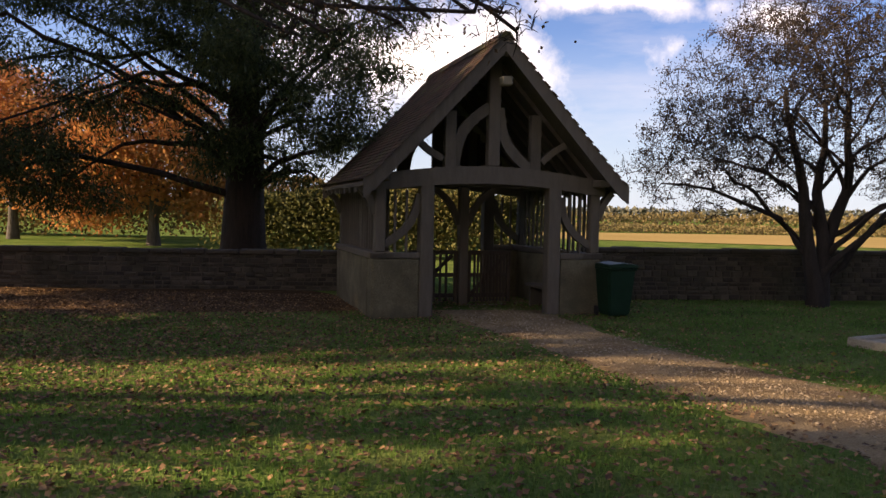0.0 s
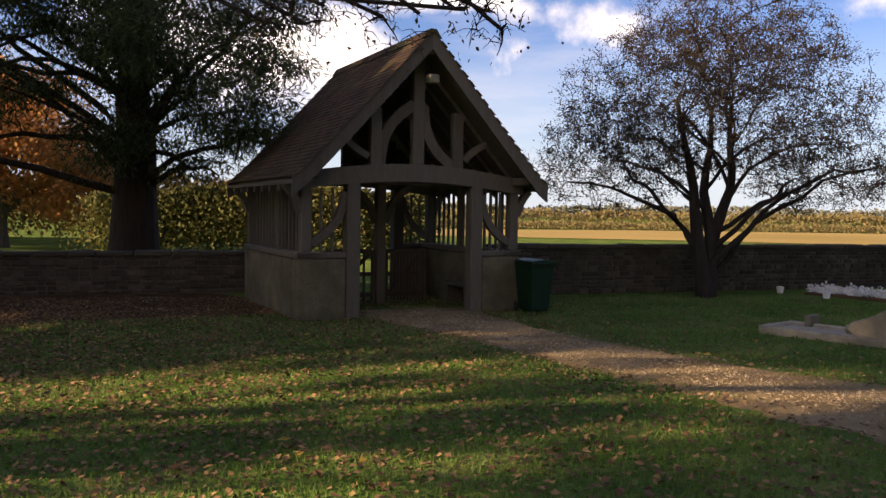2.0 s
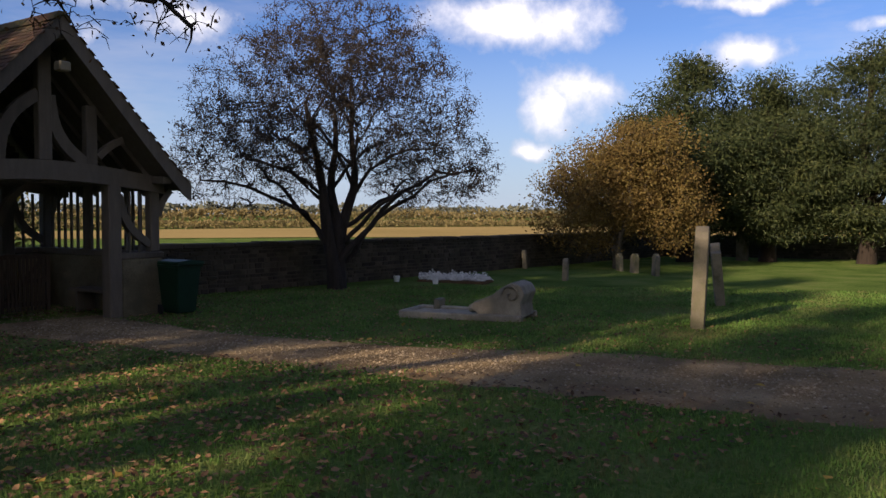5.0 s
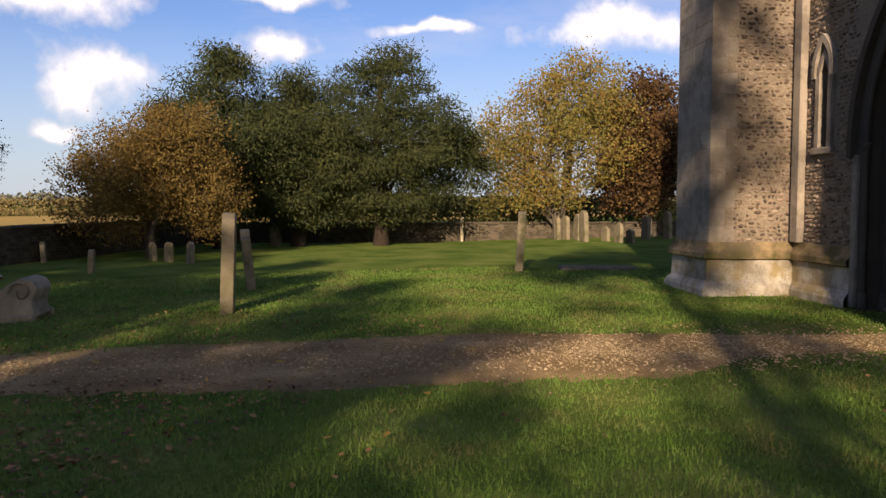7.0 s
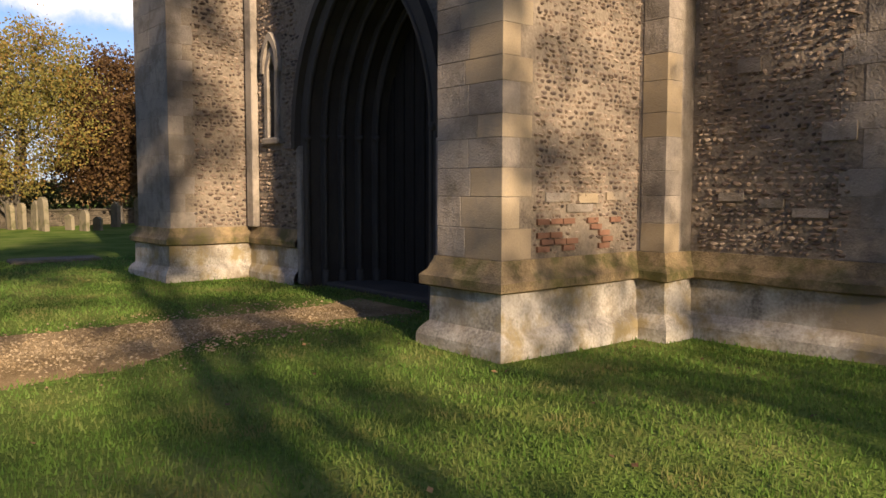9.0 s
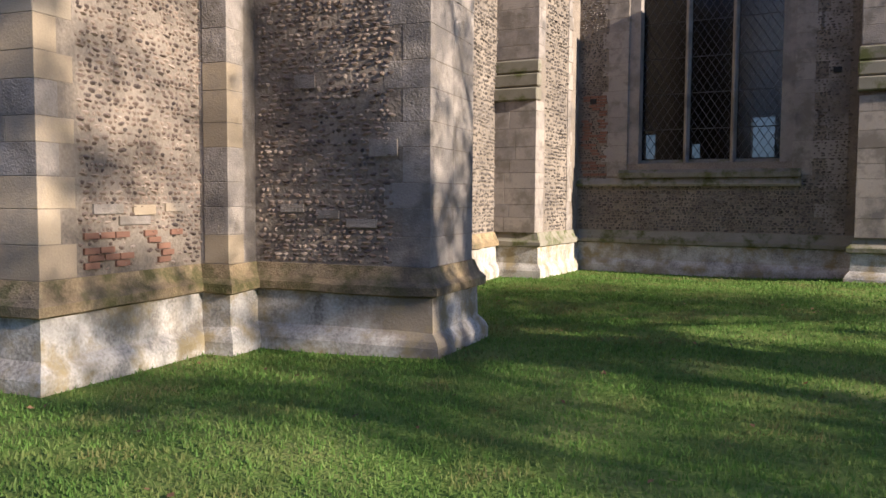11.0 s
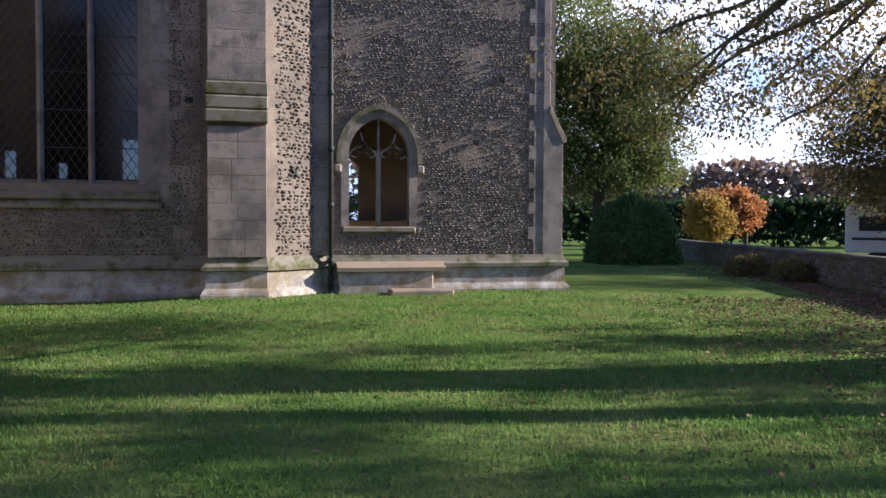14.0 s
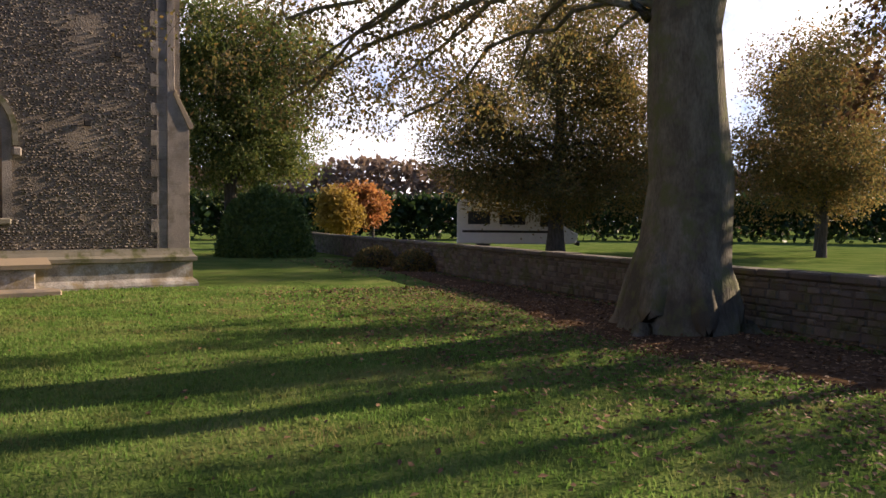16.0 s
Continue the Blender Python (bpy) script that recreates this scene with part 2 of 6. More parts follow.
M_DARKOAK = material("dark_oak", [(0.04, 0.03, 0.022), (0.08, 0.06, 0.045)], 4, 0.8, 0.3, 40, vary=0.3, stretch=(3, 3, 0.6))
M_BEECH = material("beech_bark", [(0.10, 0.086, 0.056), (0.165, 0.145, 0.095), (0.235, 0.21, 0.14)], 3.0, 0.95, 0.9, 22, bump_size=0.05, stretch=(1.6, 1.6, 0.5), stain=(0.085, 0.074, 0.048), moss=(0.13, 0.135, 0.055))
M_BEECHLEAF = material("beech_leaves", [(0.085, 0.095, 0.03), (0.18, 0.15, 0.05), (0.30, 0.185, 0.06)], 0.5, 0.6, 0, 20, island=0.7, through_light=0.5)
M_YEWLIT = material("yew_needles_green", [(0.014, 0.024, 0.010), (0.036, 0.050, 0.017), (0.085, 0.095, 0.032)], 0.7, 0.6, 0, 20, island=0.6, through_light=0.25)
M_YELLOWLEAF = material("yellow_leaves", [(0.30, 0.19, 0.04), (0.42, 0.30, 0.06)], 1.0, 0.7, 0, 20, island=0.5, through_light=0.35)
M_GREENGOLD = material("olive_leaves", [(0.05, 0.06, 0.018), (0.11, 0.11, 0.03), (0.19, 0.15, 0.045)], 0.15, 0.7, 0, 3, island=0.5, through_light=0.3)
M_FARWOOD = material("far_tree_leaves", [(0.09, 0.10, 0.075), (0.15, 0.14, 0.09)], 0.02, 0.8, 0, 1, island=0.5)
M_CARGLASS = material("dark_vehicle_glass", [(0.02, 0.022, 0.025), (0.03, 0.032, 0.035)], 3, 0.15, 0, 60)
M_MAPLE = material("maple_leaves", [(0.13, 0.14, 0.035), (0.23, 0.20, 0.055), (0.30, 0.14, 0.045)], 0.3, 0.7, 0, 20, island=0.5, through_light=0.4)
M_FLINT_GREY = material("weathered_flint", [(0.06, 0.051, 0.043), (0.11, 0.092, 0.075), (0.16, 0.135, 0.108), (0.22, 0.19, 0.155)], 1.4, 0.85, 0.5, 40, island=0.55)
# brown of the far woods, paled in colour for distance haze
M_HAZEWOOD = material("hazy_brown_trees", [(0.14, 0.10, 0.075), (0.23, 0.16, 0.115), (0.28, 0.20, 0.12)], 0.05, 0.9, 0, 1, island=0.5, through_light=0.3)
M_PEBBLE = material("pebbles", [(0.14, 0.10, 0.055), (0.23, 0.17, 0.10), (0.36, 0.28, 0.18)], 2, 0.95, 0, 30, island=0.7, shine=0.05)
M_HAZEHEDGE = material("hazy_field_hedge", [(0.13, 0.11, 0.05), (0.21, 0.165, 0.07), (0.28, 0.20, 0.08)], 0.04, 0.9, 0, 1, island=0.4, through_light=0.3)
M_STONE = material("gravestone", [(0.104, 0.088, 0.064), (0.176, 0.152, 0.104), (0.24, 0.2, 0.128)], 4, 0.9, 0.5, 40, vary=0.4, moss=(0.10, 0.095, 0.05))
M_TOMB = material("tomb_limestone", [(0.24, 0.2, 0.136), (0.336, 0.288, 0.208), (0.4, 0.344, 0.248)], 4, 0.9, 0.4, 40, stain=(0.2, 0.17, 0.12))
M_BIN = material("green_plastic", [(0.006, 0.024, 0.013), (0.009, 0.034, 0.018)], 5, 0.5, 0.05, 60)
M_BLACK = material("black_plastic", [(0.012, 0.012, 0.012), (0.025, 0.025, 0.025)], 5, 0.6, 0.05, 60)
M_DOOR = material("dark_oak_door", [(0.013, 0.01, 0.008), (0.028, 0.021, 0.015)], 4, 0.7, 0.3, 40, stretch=(4, 4, 0.5))
M_LEAD = material("lead_came", [(0.03, 0.03, 0.032), (0.06, 0.06, 0.06)], 8, 0.6, 0.1, 60)
M_IRON = material("dark_painted_iron", [(0.02, 0.028, 0.022), (0.045, 0.055, 0.042)], 6, 0.55, 0.15, 60)
M_WHITE = material("white_paint", [(0.70, 0.71, 0.72), (0.80, 0.80, 0.80)], 3, 0.3, 0, 60)
M_TYRE = material("rubber", [(0.015, 0.015, 0.015), (0.03, 0.03, 0.03)], 5, 0.8, 0, 60)
M_RED = material("red_notice", [(0.45, 0.05, 0.03), (0.55, 0.07, 0.04)], 5, 0.6, 0, 60)
M_PLASTER = material("ochre_plaster", [(0.17, 0.128, 0.085), (0.25, 0.19, 0.125)], 2, 0.9, 0.2, 40)
M_FLOWER = material("white_flowers", [(0.682, 0.66, 0.605), (0.858, 0.836, 0.792)], 4, 0.7, 0, 60, island=0.4)
M_FIELD = material("stubble_field", [(0.27, 0.20, 0.075), (0.36, 0.26, 0.105)], 0.05, 1.0, 0, 2, shine=0.0)
M_MEADOW = material("far_meadow", [(0.12, 0.14, 0.035), (0.24, 0.20, 0.06)], 0.02, 1.0, 0, 0.5, shine=0.0)
M_EARTH = material("leafy_earth", [(0.065, 0.04, 0.021), (0.13, 0.08, 0.042)], 2, 1.0, 0.8, 40, bump_size=0.03, shine=0.0)
M_GLASS = bpy.data.materials.new("old_window_glass")
M_GLASS.use_nodes = True
gn = M_GLASS.node_tree
gn.nodes.remove(gn.nodes["Principled BSDF"])
g_clear, g_shine, g_mix = gn.nodes.new("ShaderNodeBsdfTransparent"), gn.nodes.new("ShaderNodeBsdfGlossy"), gn.nodes.new("ShaderNodeMixShader")
g_clear.inputs["Color"].default_value, g_shine.inputs["Roughness"].default_value = (0.30, 0.32, 0.32, 1), 0.15
g_mix.inputs[0].default_value = 0.035
gn.links.new(g_clear.outputs[0], g_mix.inputs[1])
gn.links.new(g_shine.outputs[0], g_mix.inputs[2])
gn.links.new(g_mix.outputs[0], gn.nodes["Material Output"].inputs["Surface"])


# ---- mesh helpers ----
def mesh_object(name, bm_or_data, mat, parent=None, label="", smooth=False):
    if isinstance(bm_or_data, bmesh.types.BMesh):
        me = bpy.data.meshes.new(name)
        bmesh.ops.recalc_face_normals(bm_or_data, faces=bm_or_data.faces[:])
        bm_or_data.to_mesh(me)
        bm_or_data.free()
    else:
        me = bm_or_data
    if mat and not me.materials:
        me.materials.append(mat)
    if smooth:
        me.polygons.foreach_set("use_smooth", [True] * len(me.polygons))
    ob = new(name, me)
    if parent:
        ob.parent = parent
    if label:
        ob["label"] = label
    return ob


def part(name, bm, mat, parent, label="", smooth=False):
    return mesh_object(name, bm, mat, parent, label, smooth)


def empty(name, m, label="", category="", group="", kind=""):
    ob = new(name)
    ob.empty_display_size = 0.1
    ob.matrix_basis = m
    return tagged(ob, label, category, group, kind)


def box(lo, hi, bevel=0.0, bm=None, m=None):
    """A box between two corners, with its edges taken off; added to bm where one is given."""
    b = bmesh.new()
    bmesh.ops.create_cube(b, size=1)
    s = [hi[i] - lo[i] for i in range(3)]
    for v in b.verts:
        v.co = Vector([(v.co[i] + 0.5) * s[i] + lo[i] for i in range(3)])
    if bevel:
        bmesh.ops.bevel(b, geom=b.edges[:], offset=min(bevel, min(abs(x) for x in s) * 0.4), segments=1, affect="EDGES")
    if m is not None:
        b.transform(m)
    if bm is None:
        return b
    return join(bm, b)


def join(bm, b):
    me = bpy.data.meshes.new("tmp")
    b.to_mesh(me)
    b.free()
    bm.from_mesh(me)
    bpy.data.meshes.remove(me)
    return bm


def prism(poly, y0, y1, bevel=0.0, bm=None, m=None):
    """A polygon in x and z, drawn out from y0 to y1."""
    b = bmesh.new()
    f = b.faces.new([b.verts.new((x, y0, z)) for x, z in poly])
    r = bmesh.ops.extrude_face_region(b, geom=[f])
    for v in r["geom"]:
        if isinstance(v, bmesh.types.BMVert):
            v.co.y = y1
    bmesh.ops.recalc_face_normals(b, faces=b.faces[:])
    if bevel:
        bmesh.ops.bevel(b, geom=b.edges[:], offset=bevel, segments=1, affect="EDGES")
    if m is not None:
        b.transform(m)
    return b if bm is None else join(bm, b)


def cylinder(p0, p1, r0, r1=None, sides=10, bm=None):
    b = bmesh.new()
    p0, p1 = Vector(p0), Vector(p1)
    r1 = r0 if r1 is None else r1
    bmesh.ops.create_cone(b, cap_ends=True, segments=sides, radius1=r0, radius2=r1, depth=(p1 - p0).length)
    q = (p1 - p0).to_track_quat("Z", "Y").to_matrix().to_4x4()
    b.transform(Matrix.Translation((p0 + p1) / 2) @ q)
    return b if bm is None else join(bm, b)


def tubes(paths, sides=6):
    """One mesh out of many tapering tubes: each path a list of (point, radius)."""
    verts, faces = [], []
    for path in paths:
        k = sides if path[0][1] > 0.05 else (4 if path[0][1] > 0.015 else 3)
        base = len(verts)
        for i, (p, r) in enumerate(path):
            a = path[max(0, i - 1)][0]
            c = path[min(len(path) - 1, i + 1)][0]
            d = Vector(c) - Vector(a)
            d = d.normalized() if d.length > 1e-6 else Vector((0, 0, 1))
            s = d.orthogonal().normalized()
            t = d.cross(s)
            for j in range(k):
                w = 2 * math.pi * j / k
                verts.append(Vector(p) + (s * math.cos(w) + t * math.sin(w)) * r)
        for i in range(len(path) - 1):
            for j in range(k):
                a, c = base + i * k + j, base + i * k + (j + 1) % k
                faces.append((a, c, c + k, a + k))
    me = bpy.data.meshes.new("tubes")
    me.from_pydata([tuple(v) for v in verts], [], faces)
    return me


def leaf_mesh(points, normals, ups, length, width, rng):
    """Many small diamond leaves: at points, growing along ups, facing normals (numpy arrays)."""
    n = len(points)
    side = np.cross(ups, normals)
    side /= np.linalg.norm(side, axis=1)[:, None] + 1e-9
    ln = (length * (0.6 + 0.8 * rng.random(n)))[:, None]
    wd = (width * (0.6 + 0.8 * rng.random(n)))[:, None]
    nn = np.cross(side, ups)
    a = points
    b = points + ups * ln * 0.5 + side * wd * 0.5
    c = points + ups * ln - nn * ln * 0.15
    d = points + ups * ln * 0.5 - side * wd * 0.5
    v = np.stack([a, b, c, d], 1).reshape(-1, 3)
    me = bpy.data.meshes.new("leaves")
    me.from_pydata(v.tolist(), [], np.arange(4 * n).reshape(-1, 4).tolist())
    return me


def unit(rng, n):
    v = rng.normal(size=(n, 3))
    return v / np.linalg.norm(v, axis=1)[:, None]


def ground_z(x, y):
    """Height of the ground: a lawn that falls a little to the gate and the path."""
    s = lambda v, a, b: min(1, max(0, (v - a) / (b - a)))
    e = lambda q: q * q * (3 - 2 * q)
    z = -0.32 * e(s(y, 3, 14)) - 0.12 * e(s(x, 2, 5)) * (1 - e(s(y, 3, 14)))
    z -= 0.06 * e(s(-y, 2, 9))
    z += 0.03 * noise.noise(Vector((x * 0.35, y * 0.35, 0))) * (1 if abs(x) + abs(y) < 60 else 0)
    return z


# ---- trees ----
def tree(name, place, label, trunk, lobes, targets, leaf, bark, leaf_mat, seed, limbs=9, lean=(0, 0), droop=0.0, per=10,
         spread=0.35, size=(0.10, 0.06), hang=0.3, fork=0.3, stems=1, twig=0.012, category="tree", extra=(), top_r=0.22, limb_r=0.45, flat=0.7):
    """trunk: height, radius. lobes: (x, y, z, rx, ry, rz) of the crown. Limbs lead to the lobes, twigs to points in them, leaves hang there."""
    rng = np.random.default_rng(seed)
    rnd = random.Random(seed)
    th, tr = trunk
    root = empty(name, pose(*place), label, category)
    paths, nodes = [], []
    for s in range(stems):
        top = Vector((lean[0] + (rnd.uniform(-1, 1) * 1.0 if stems > 1 else 0), lean[1] + (rnd.uniform(-1, 1) * 1.0 if stems > 1 else 0), th * rnd.uniform(0.85, 1)))
        p, n = [], 9
        for i in range(n + 1):
            f = i / n
            wob = Vector((noise.noise(Vector((f * 2.5, seed, s))), noise.noise(Vector((f * 2.5, seed + 9, s))), 0)) * 0.07 * th * min(1, f * 2)
            r = tr * (1 - (1 - top_r) * f) * (1 + 0.34 * max(0, 1 - f * 8)) / (1 if stems == 1 else 1.4)
            q = Vector((top.x * f, top.y * f, top.z * f)) + wob
            p.append((q - Vector((0, 0, 0.25 if i == 0 else 0)), r))
            if f > fork * 0.7:
                nodes.append((q, r))
        paths.append(p)
    trunk_nodes = list(nodes)
    allobe = list(lobes)
    weights = np.array([l[3] * l[4] * l[5] for l in allobe]) ** 0.75
    weights /= weights.sum()

    def reach(a, r0, b, r1, sag, n=6, out=True):
        d = b - a
        pts = []
        side = Vector((rnd.uniform(-1, 1), rnd.uniform(-1, 1), rnd.uniform(-0.4, 0.6))) * d.length * 0.13
        for i in range(n + 1):
            f = i / n
            q = a + d * f + Vector((0, 0, 1)) * math.sin(math.pi * f) * d.length * sag + side * math.sin(math.pi * f) \
                + Vector((rnd.uniform(-1, 1), rnd.uniform(-1, 1), rnd.uniform(-1, 1))) * d.length * 0.025 * (0 < i < n)
            pts.append((q, r0 + (r1 - r0) * f))
            if out and f > 0.25:
                nodes.append((q, r0 + (r1 - r0) * f))
        paths.append(pts)

    for i in range(limbs):
        l = allobe[i % len(allobe)] if i < 2 * len(allobe) else allobe[rng.choice(len(allobe), p=weights)]
        u = Vector(unit(rng, 1)[0]) * rnd.uniform(0.3, 0.85)
        goal = Vector((l[0] + u.x * l[3], l[1] + u.y * l[4], l[2] + u.z * l[5]))
        cand = [x for x in trunk_nodes if x[0].z < goal.z + 0.15 * th] or trunk_nodes[:3]
        a, r = min(cand, key=lambda x: abs((goal - x[0]).length - (goal.xy - x[0].xy).length * 1.25) + rnd.uniform(0, 0.15 * th))
        reach(a, r * limb_r, goal, 0.02, 0.12, 8)
    for goal, a_z, r in extra:
        a = min(trunk_nodes, key=lambda x: abs(x[0].z - a_z))[0]
        reach(a, r, Vector(goal), 0.025, 0.16, 12)
    goals = []
    want = []
    for i in range(targets):
        l = allobe[rng.choice(len(allobe), p=weights)]
        u = unit(rng, 1)[0] * rng.random() ** 0.36
        want.append([l[0] + u[0] * l[3], l[1] + u[1] * l[4], l[2] + u[2] * l[5]])
    want = np.array(want)
    n0 = len(nodes)
    ax = np.zeros((n0 + 3 * targets, 3))
    rr = np.zeros(n0 + 3 * targets)
    ax[:n0] = [list(x[0]) for x in nodes]
    rr[:n0] = [x[1] for x in nodes]
    near = np.array([np.min(np.linalg.norm(ax[:n0] - g, axis=1)) for g in want])
    used = n0
    for g in want[np.argsort(near)]:
        j = int(np.argmin(np.linalg.norm(ax[:used] - g, axis=1) + 0.5 * np.maximum(0, ax[:used, 2] - g[2])))
        start = ax[j].copy()
        r0 = min(rr[j] * 0.8, twig * 2.2)
        reach(Vector(start), r0, Vector(g), twig * 0.35, 0.10 - droop, 5, False)
        for pt, rad in (paths[-1][2], paths[-1][3], paths[-1][5]):
            ax[used], rr[used] = list(pt), max(rad, twig * 0.45)
            used += 1
        goals.append((g, g - start))
        ax_j = start
        # side twigs
        for k in range(2):
            f = rnd.uniform(0.35, 0.8)
            a = Vector(ax_j) + (Vector(g) - Vector(ax_j)) * f
            b = a + Vector(unit(rng, 1)[0]) * (0.25 + 0.3 * rnd.random()) * max(0.5, spread * 2.2)
            paths.append([(a, twig * 0.6), ((a + b) / 2 + Vector((0, 0, 0.05)), twig * 0.45), (b, twig * 0.2)])
            goals.append((np.array(b), np.array(b - a)))
    body = tubes(paths, 10)
    part("trunk", body, bark, root, "", True)
    if per:
        gp = np.array([g[0] for g in goals])
        gd = np.array([g[1] for g in goals])
        gd /= np.linalg.norm(gd, axis=1)[:, None] + 1e-9
        idx = np.repeat(np.arange(len(gp)), per)
        pos = gp[idx] + rng.normal(size=(len(idx), 3)) * spread * np.array([1, 1, flat])
        up = gd[idx] * 0.5 + unit(rng, len(idx)) * 0.8 + np.array([0, 0, -hang])
        up /= np.linalg.norm(up, axis=1)[:, None] + 1e-9
        part("crown", leaf_mesh(pos, unit(rng, len(idx)), up, size[0], size[1], rng), leaf_mat, root, leaf)
    return root


# ---- ground ----
def ground():
    xs = sorted(set([-2500, -900, -300, -120, -70, -50] + [i * 0.6 - 36 for i in range(0, 141)] + [60, 80, 120, 200, 400, 900, 2500]))
    ys = sorted(set([-2500, -900, -300, -120, -70, -55] + [i * 0.6 - 48 for i in range(0, 151)] + [50, 70, 110, 200, 400, 900, 2500]))
    v = [(x, y, ground_z(x, y)) for y in ys for x in xs]
    w = len(xs)
    f = [(j * w + i, j * w + i + 1, (j + 1) * w + i + 1, (j + 1) * w + i) for j in range(len(ys) - 1) for i in range(w - 1)]
    me = bpy.data.meshes.new("ground")
    me.from_pydata(v, [], f)
    ob = mesh_object("ground", me, M_GRASS, None, "", True)
    tagged(ob, "green mown churchyard lawn with fallen leaves", "lawn", "", "structure")


ground()


def strip(name, left, right, mat, lift, label, category, n=40):
    """A sheet between two polylines, laid on the ground with an uneven edge."""
    def sample(line, f):
        f *= len(line) - 1
        i = min(int(f), len(line) - 2)
        a, b = Vector(line[i]), Vector(line[i + 1])
        return a.lerp(b, f - i)
    v, fc = [], []
    m = 10
    for i in range(n + 1):
        a, b = sample(left, i / n), sample(right, i / n)
        for j in range(m + 1):
            g = j / m
            if j in (0, m):
                g += 0.16 * noise.noise(Vector((i * 0.33, j, 3))) + 0.07 * noise.noise(Vector((i * 1.1, j, 7)))
            p = a.lerp(b, g)
            v.append((p.x, p.y, ground_z(p.x, p.y) + (lift if 0 < j < m else -0.02)))
    for i in range(n):
        for j in range(m):
            k = i * (m + 1) + j
            fc.append((k, k + 1, k + m + 2, k + m + 1))
    me = bpy.data.meshes.new(name)
    me.from_pydata(v, [], fc)
    return tagged(mesh_object(name, me, mat, None, "", True), label, category, "", "structure")


strip("path", [(-0.6, 15.5), (1.1, 12.5), (1.9, 8.9), (2.6, 6.3), (3.6, 4.1), (5.0, 1.8), (5.6, 0.3), (7.2, -0.5), (8.0, -2.2), (8.3, -3.6)],
      [(2.3, 16.0), (2.9, 12.8), (4.2, 9.6), (5.8, 7.1), (7.2, 4.3), (8.2, 2.2), (8.7, 0.6), (8.9, -0.9), (9.4, -2.2), (10.2, -2.9)],
      M_PATH, 0.02, "brown gravel path with grassy edges", "path", 140)


# ---- church ----
def wall_poly(footprint, z0, z1, bm=None):
    b = bmesh.new()
    f = b.faces.new([b.verts.new((x, y, z0)) for x, y in footprint])
    r = bmesh.ops.extrude_face_region(b, geom=[f])
    for v in r["geom"]:
        if isinstance(v, bmesh.types.BMVert):
            v.co.z = z1
    bmesh.ops.recalc_face_normals(b, faces=b.faces[:])
    return b if bm is None else join(bm, b)


def arch_points(cx, half, spring, rise, n=10):
    """A pointed arch from its left springing over the apex to the right one."""
    r = (half * half + rise * rise) / (2 * half)
    a1 = math.asin(min(1, rise / r)) if rise <= r else math.pi - math.asin(rise / r)
    left = [(cx - half + r - r * math.cos(a1 * i / n), spring + r * math.sin(a1 * i / n)) for i in range(n + 1)]
    return left + [(2 * cx - x, z) for x, z in reversed(left[:-1])]


def arch_loop(cx, half, sill, spring, rise):
    return [(cx - half, sill)] + arch_points(cx, half, spring, rise) + [(cx + half, sill)]


def offset_line(line, d):
    """Shift an open polyline to its right by d, with mitred corners."""
    out = []
    for i, p in enumerate(line):
        p = Vector(p)
        ns = []
        for a, b in ((i - 1, i), (i, i + 1)):
            if a >= 0 and b < len(line):
                t = (Vector(line[b]) - Vector(line[a])).normalized()
                ns.append(Vector((t.y, -t.x)))
        n = sum(ns, Vector((0, 0))) / len(ns)
        out.append(p + n * d / max(0.35, n.length_squared))
    return out


def moulding(line, profile):
    """A profile of (out, z) swept along a line of the wall's face, a little worn; out is to the right of the line."""
    fine = [Vector(line[0])]
    for a, b in zip(line, line[1:]):
        a, b = Vector(a), Vector(b)
        k = max(1, int((b - a).length / 0.35))
        fine += [a.lerp(b, i / k) for i in range(1, k + 1)]
    b = bmesh.new()
    rows = []
    for o, z in profile:
        row = []
        for q in offset_line(fine, o):
            w = noise.noise(Vector((q.x * 2.3, q.y * 2.3, z * 5))) * 0.022 if 0.2 < z < 0.99 else 0
            row.append(b.verts.new((q.x, q.y, z + w)))
        rows.append(row)
    for r0, r1 in zip(rows, rows[1:]):
        for i in range(len(fine) - 1):
            b.faces.new((r0[i], r0[i + 1], r1[i + 1], r1[i]))
    return b


def ledge(profile, x0, x1):
    """A profile of (y, z) drawn out along x."""
    b = bmesh.new()
    f = b.faces.new([b.verts.new((x0, y, z)) for y, z in profile])
    r = bmesh.ops.extrude_face_region(b, geom=[f])
    for v in r["geom"]:
        if isinstance(v, bmesh.types.BMVert):
            v.co.x = x1
    bmesh.ops.recalc_face_normals(b, faces=b.faces[:])
    return b


def holed_wall(x0, x1, z0, z1, holes, y0, y1):
    """A wall in x and z with holes (polygons from the sill's left corner over the top to the right), through its thickness."""
    b = bmesh.new()
    loops = [[(x0, z0), (x1, z0), (x1, z1), (x0, z1)]] + holes
    edges = []
    for lp in loops:
        vs = [b.verts.new((x, y0, z)) for x, z in lp]
        edges += [b.edges.new((vs[i], vs[(i + 1) % len(vs)])) for i in range(len(vs))]
    bmesh.ops.triangle_fill(b, edges=edges, use_beauty=True)
    r = bmesh.ops.extrude_face_region(b, geom=b.faces[:])
    for v in r["geom"]:
        if isinstance(v, bmesh.types.BMVert):
            v.co.y = y1
    bmesh.ops.recalc_face_normals(b, faces=b.faces[:])
    return b


def arch_band(outer, inner, y0, y1):
    """A ring between two arches of the same number of points, from y0 back to y1."""
    b = bmesh.new()
    rows = [[b.verts.new((x, y, z)) for x, z in ln] for ln, y in ((outer, y1), (outer, y0), (inner, y0), (inner, y1))]
    for r0, r1 in zip(rows, rows[1:]):
        for i in range(len(r0) - 1):
            b.faces.new((r0[i], r0[i + 1], r1[i + 1], r1[i]))
    return b


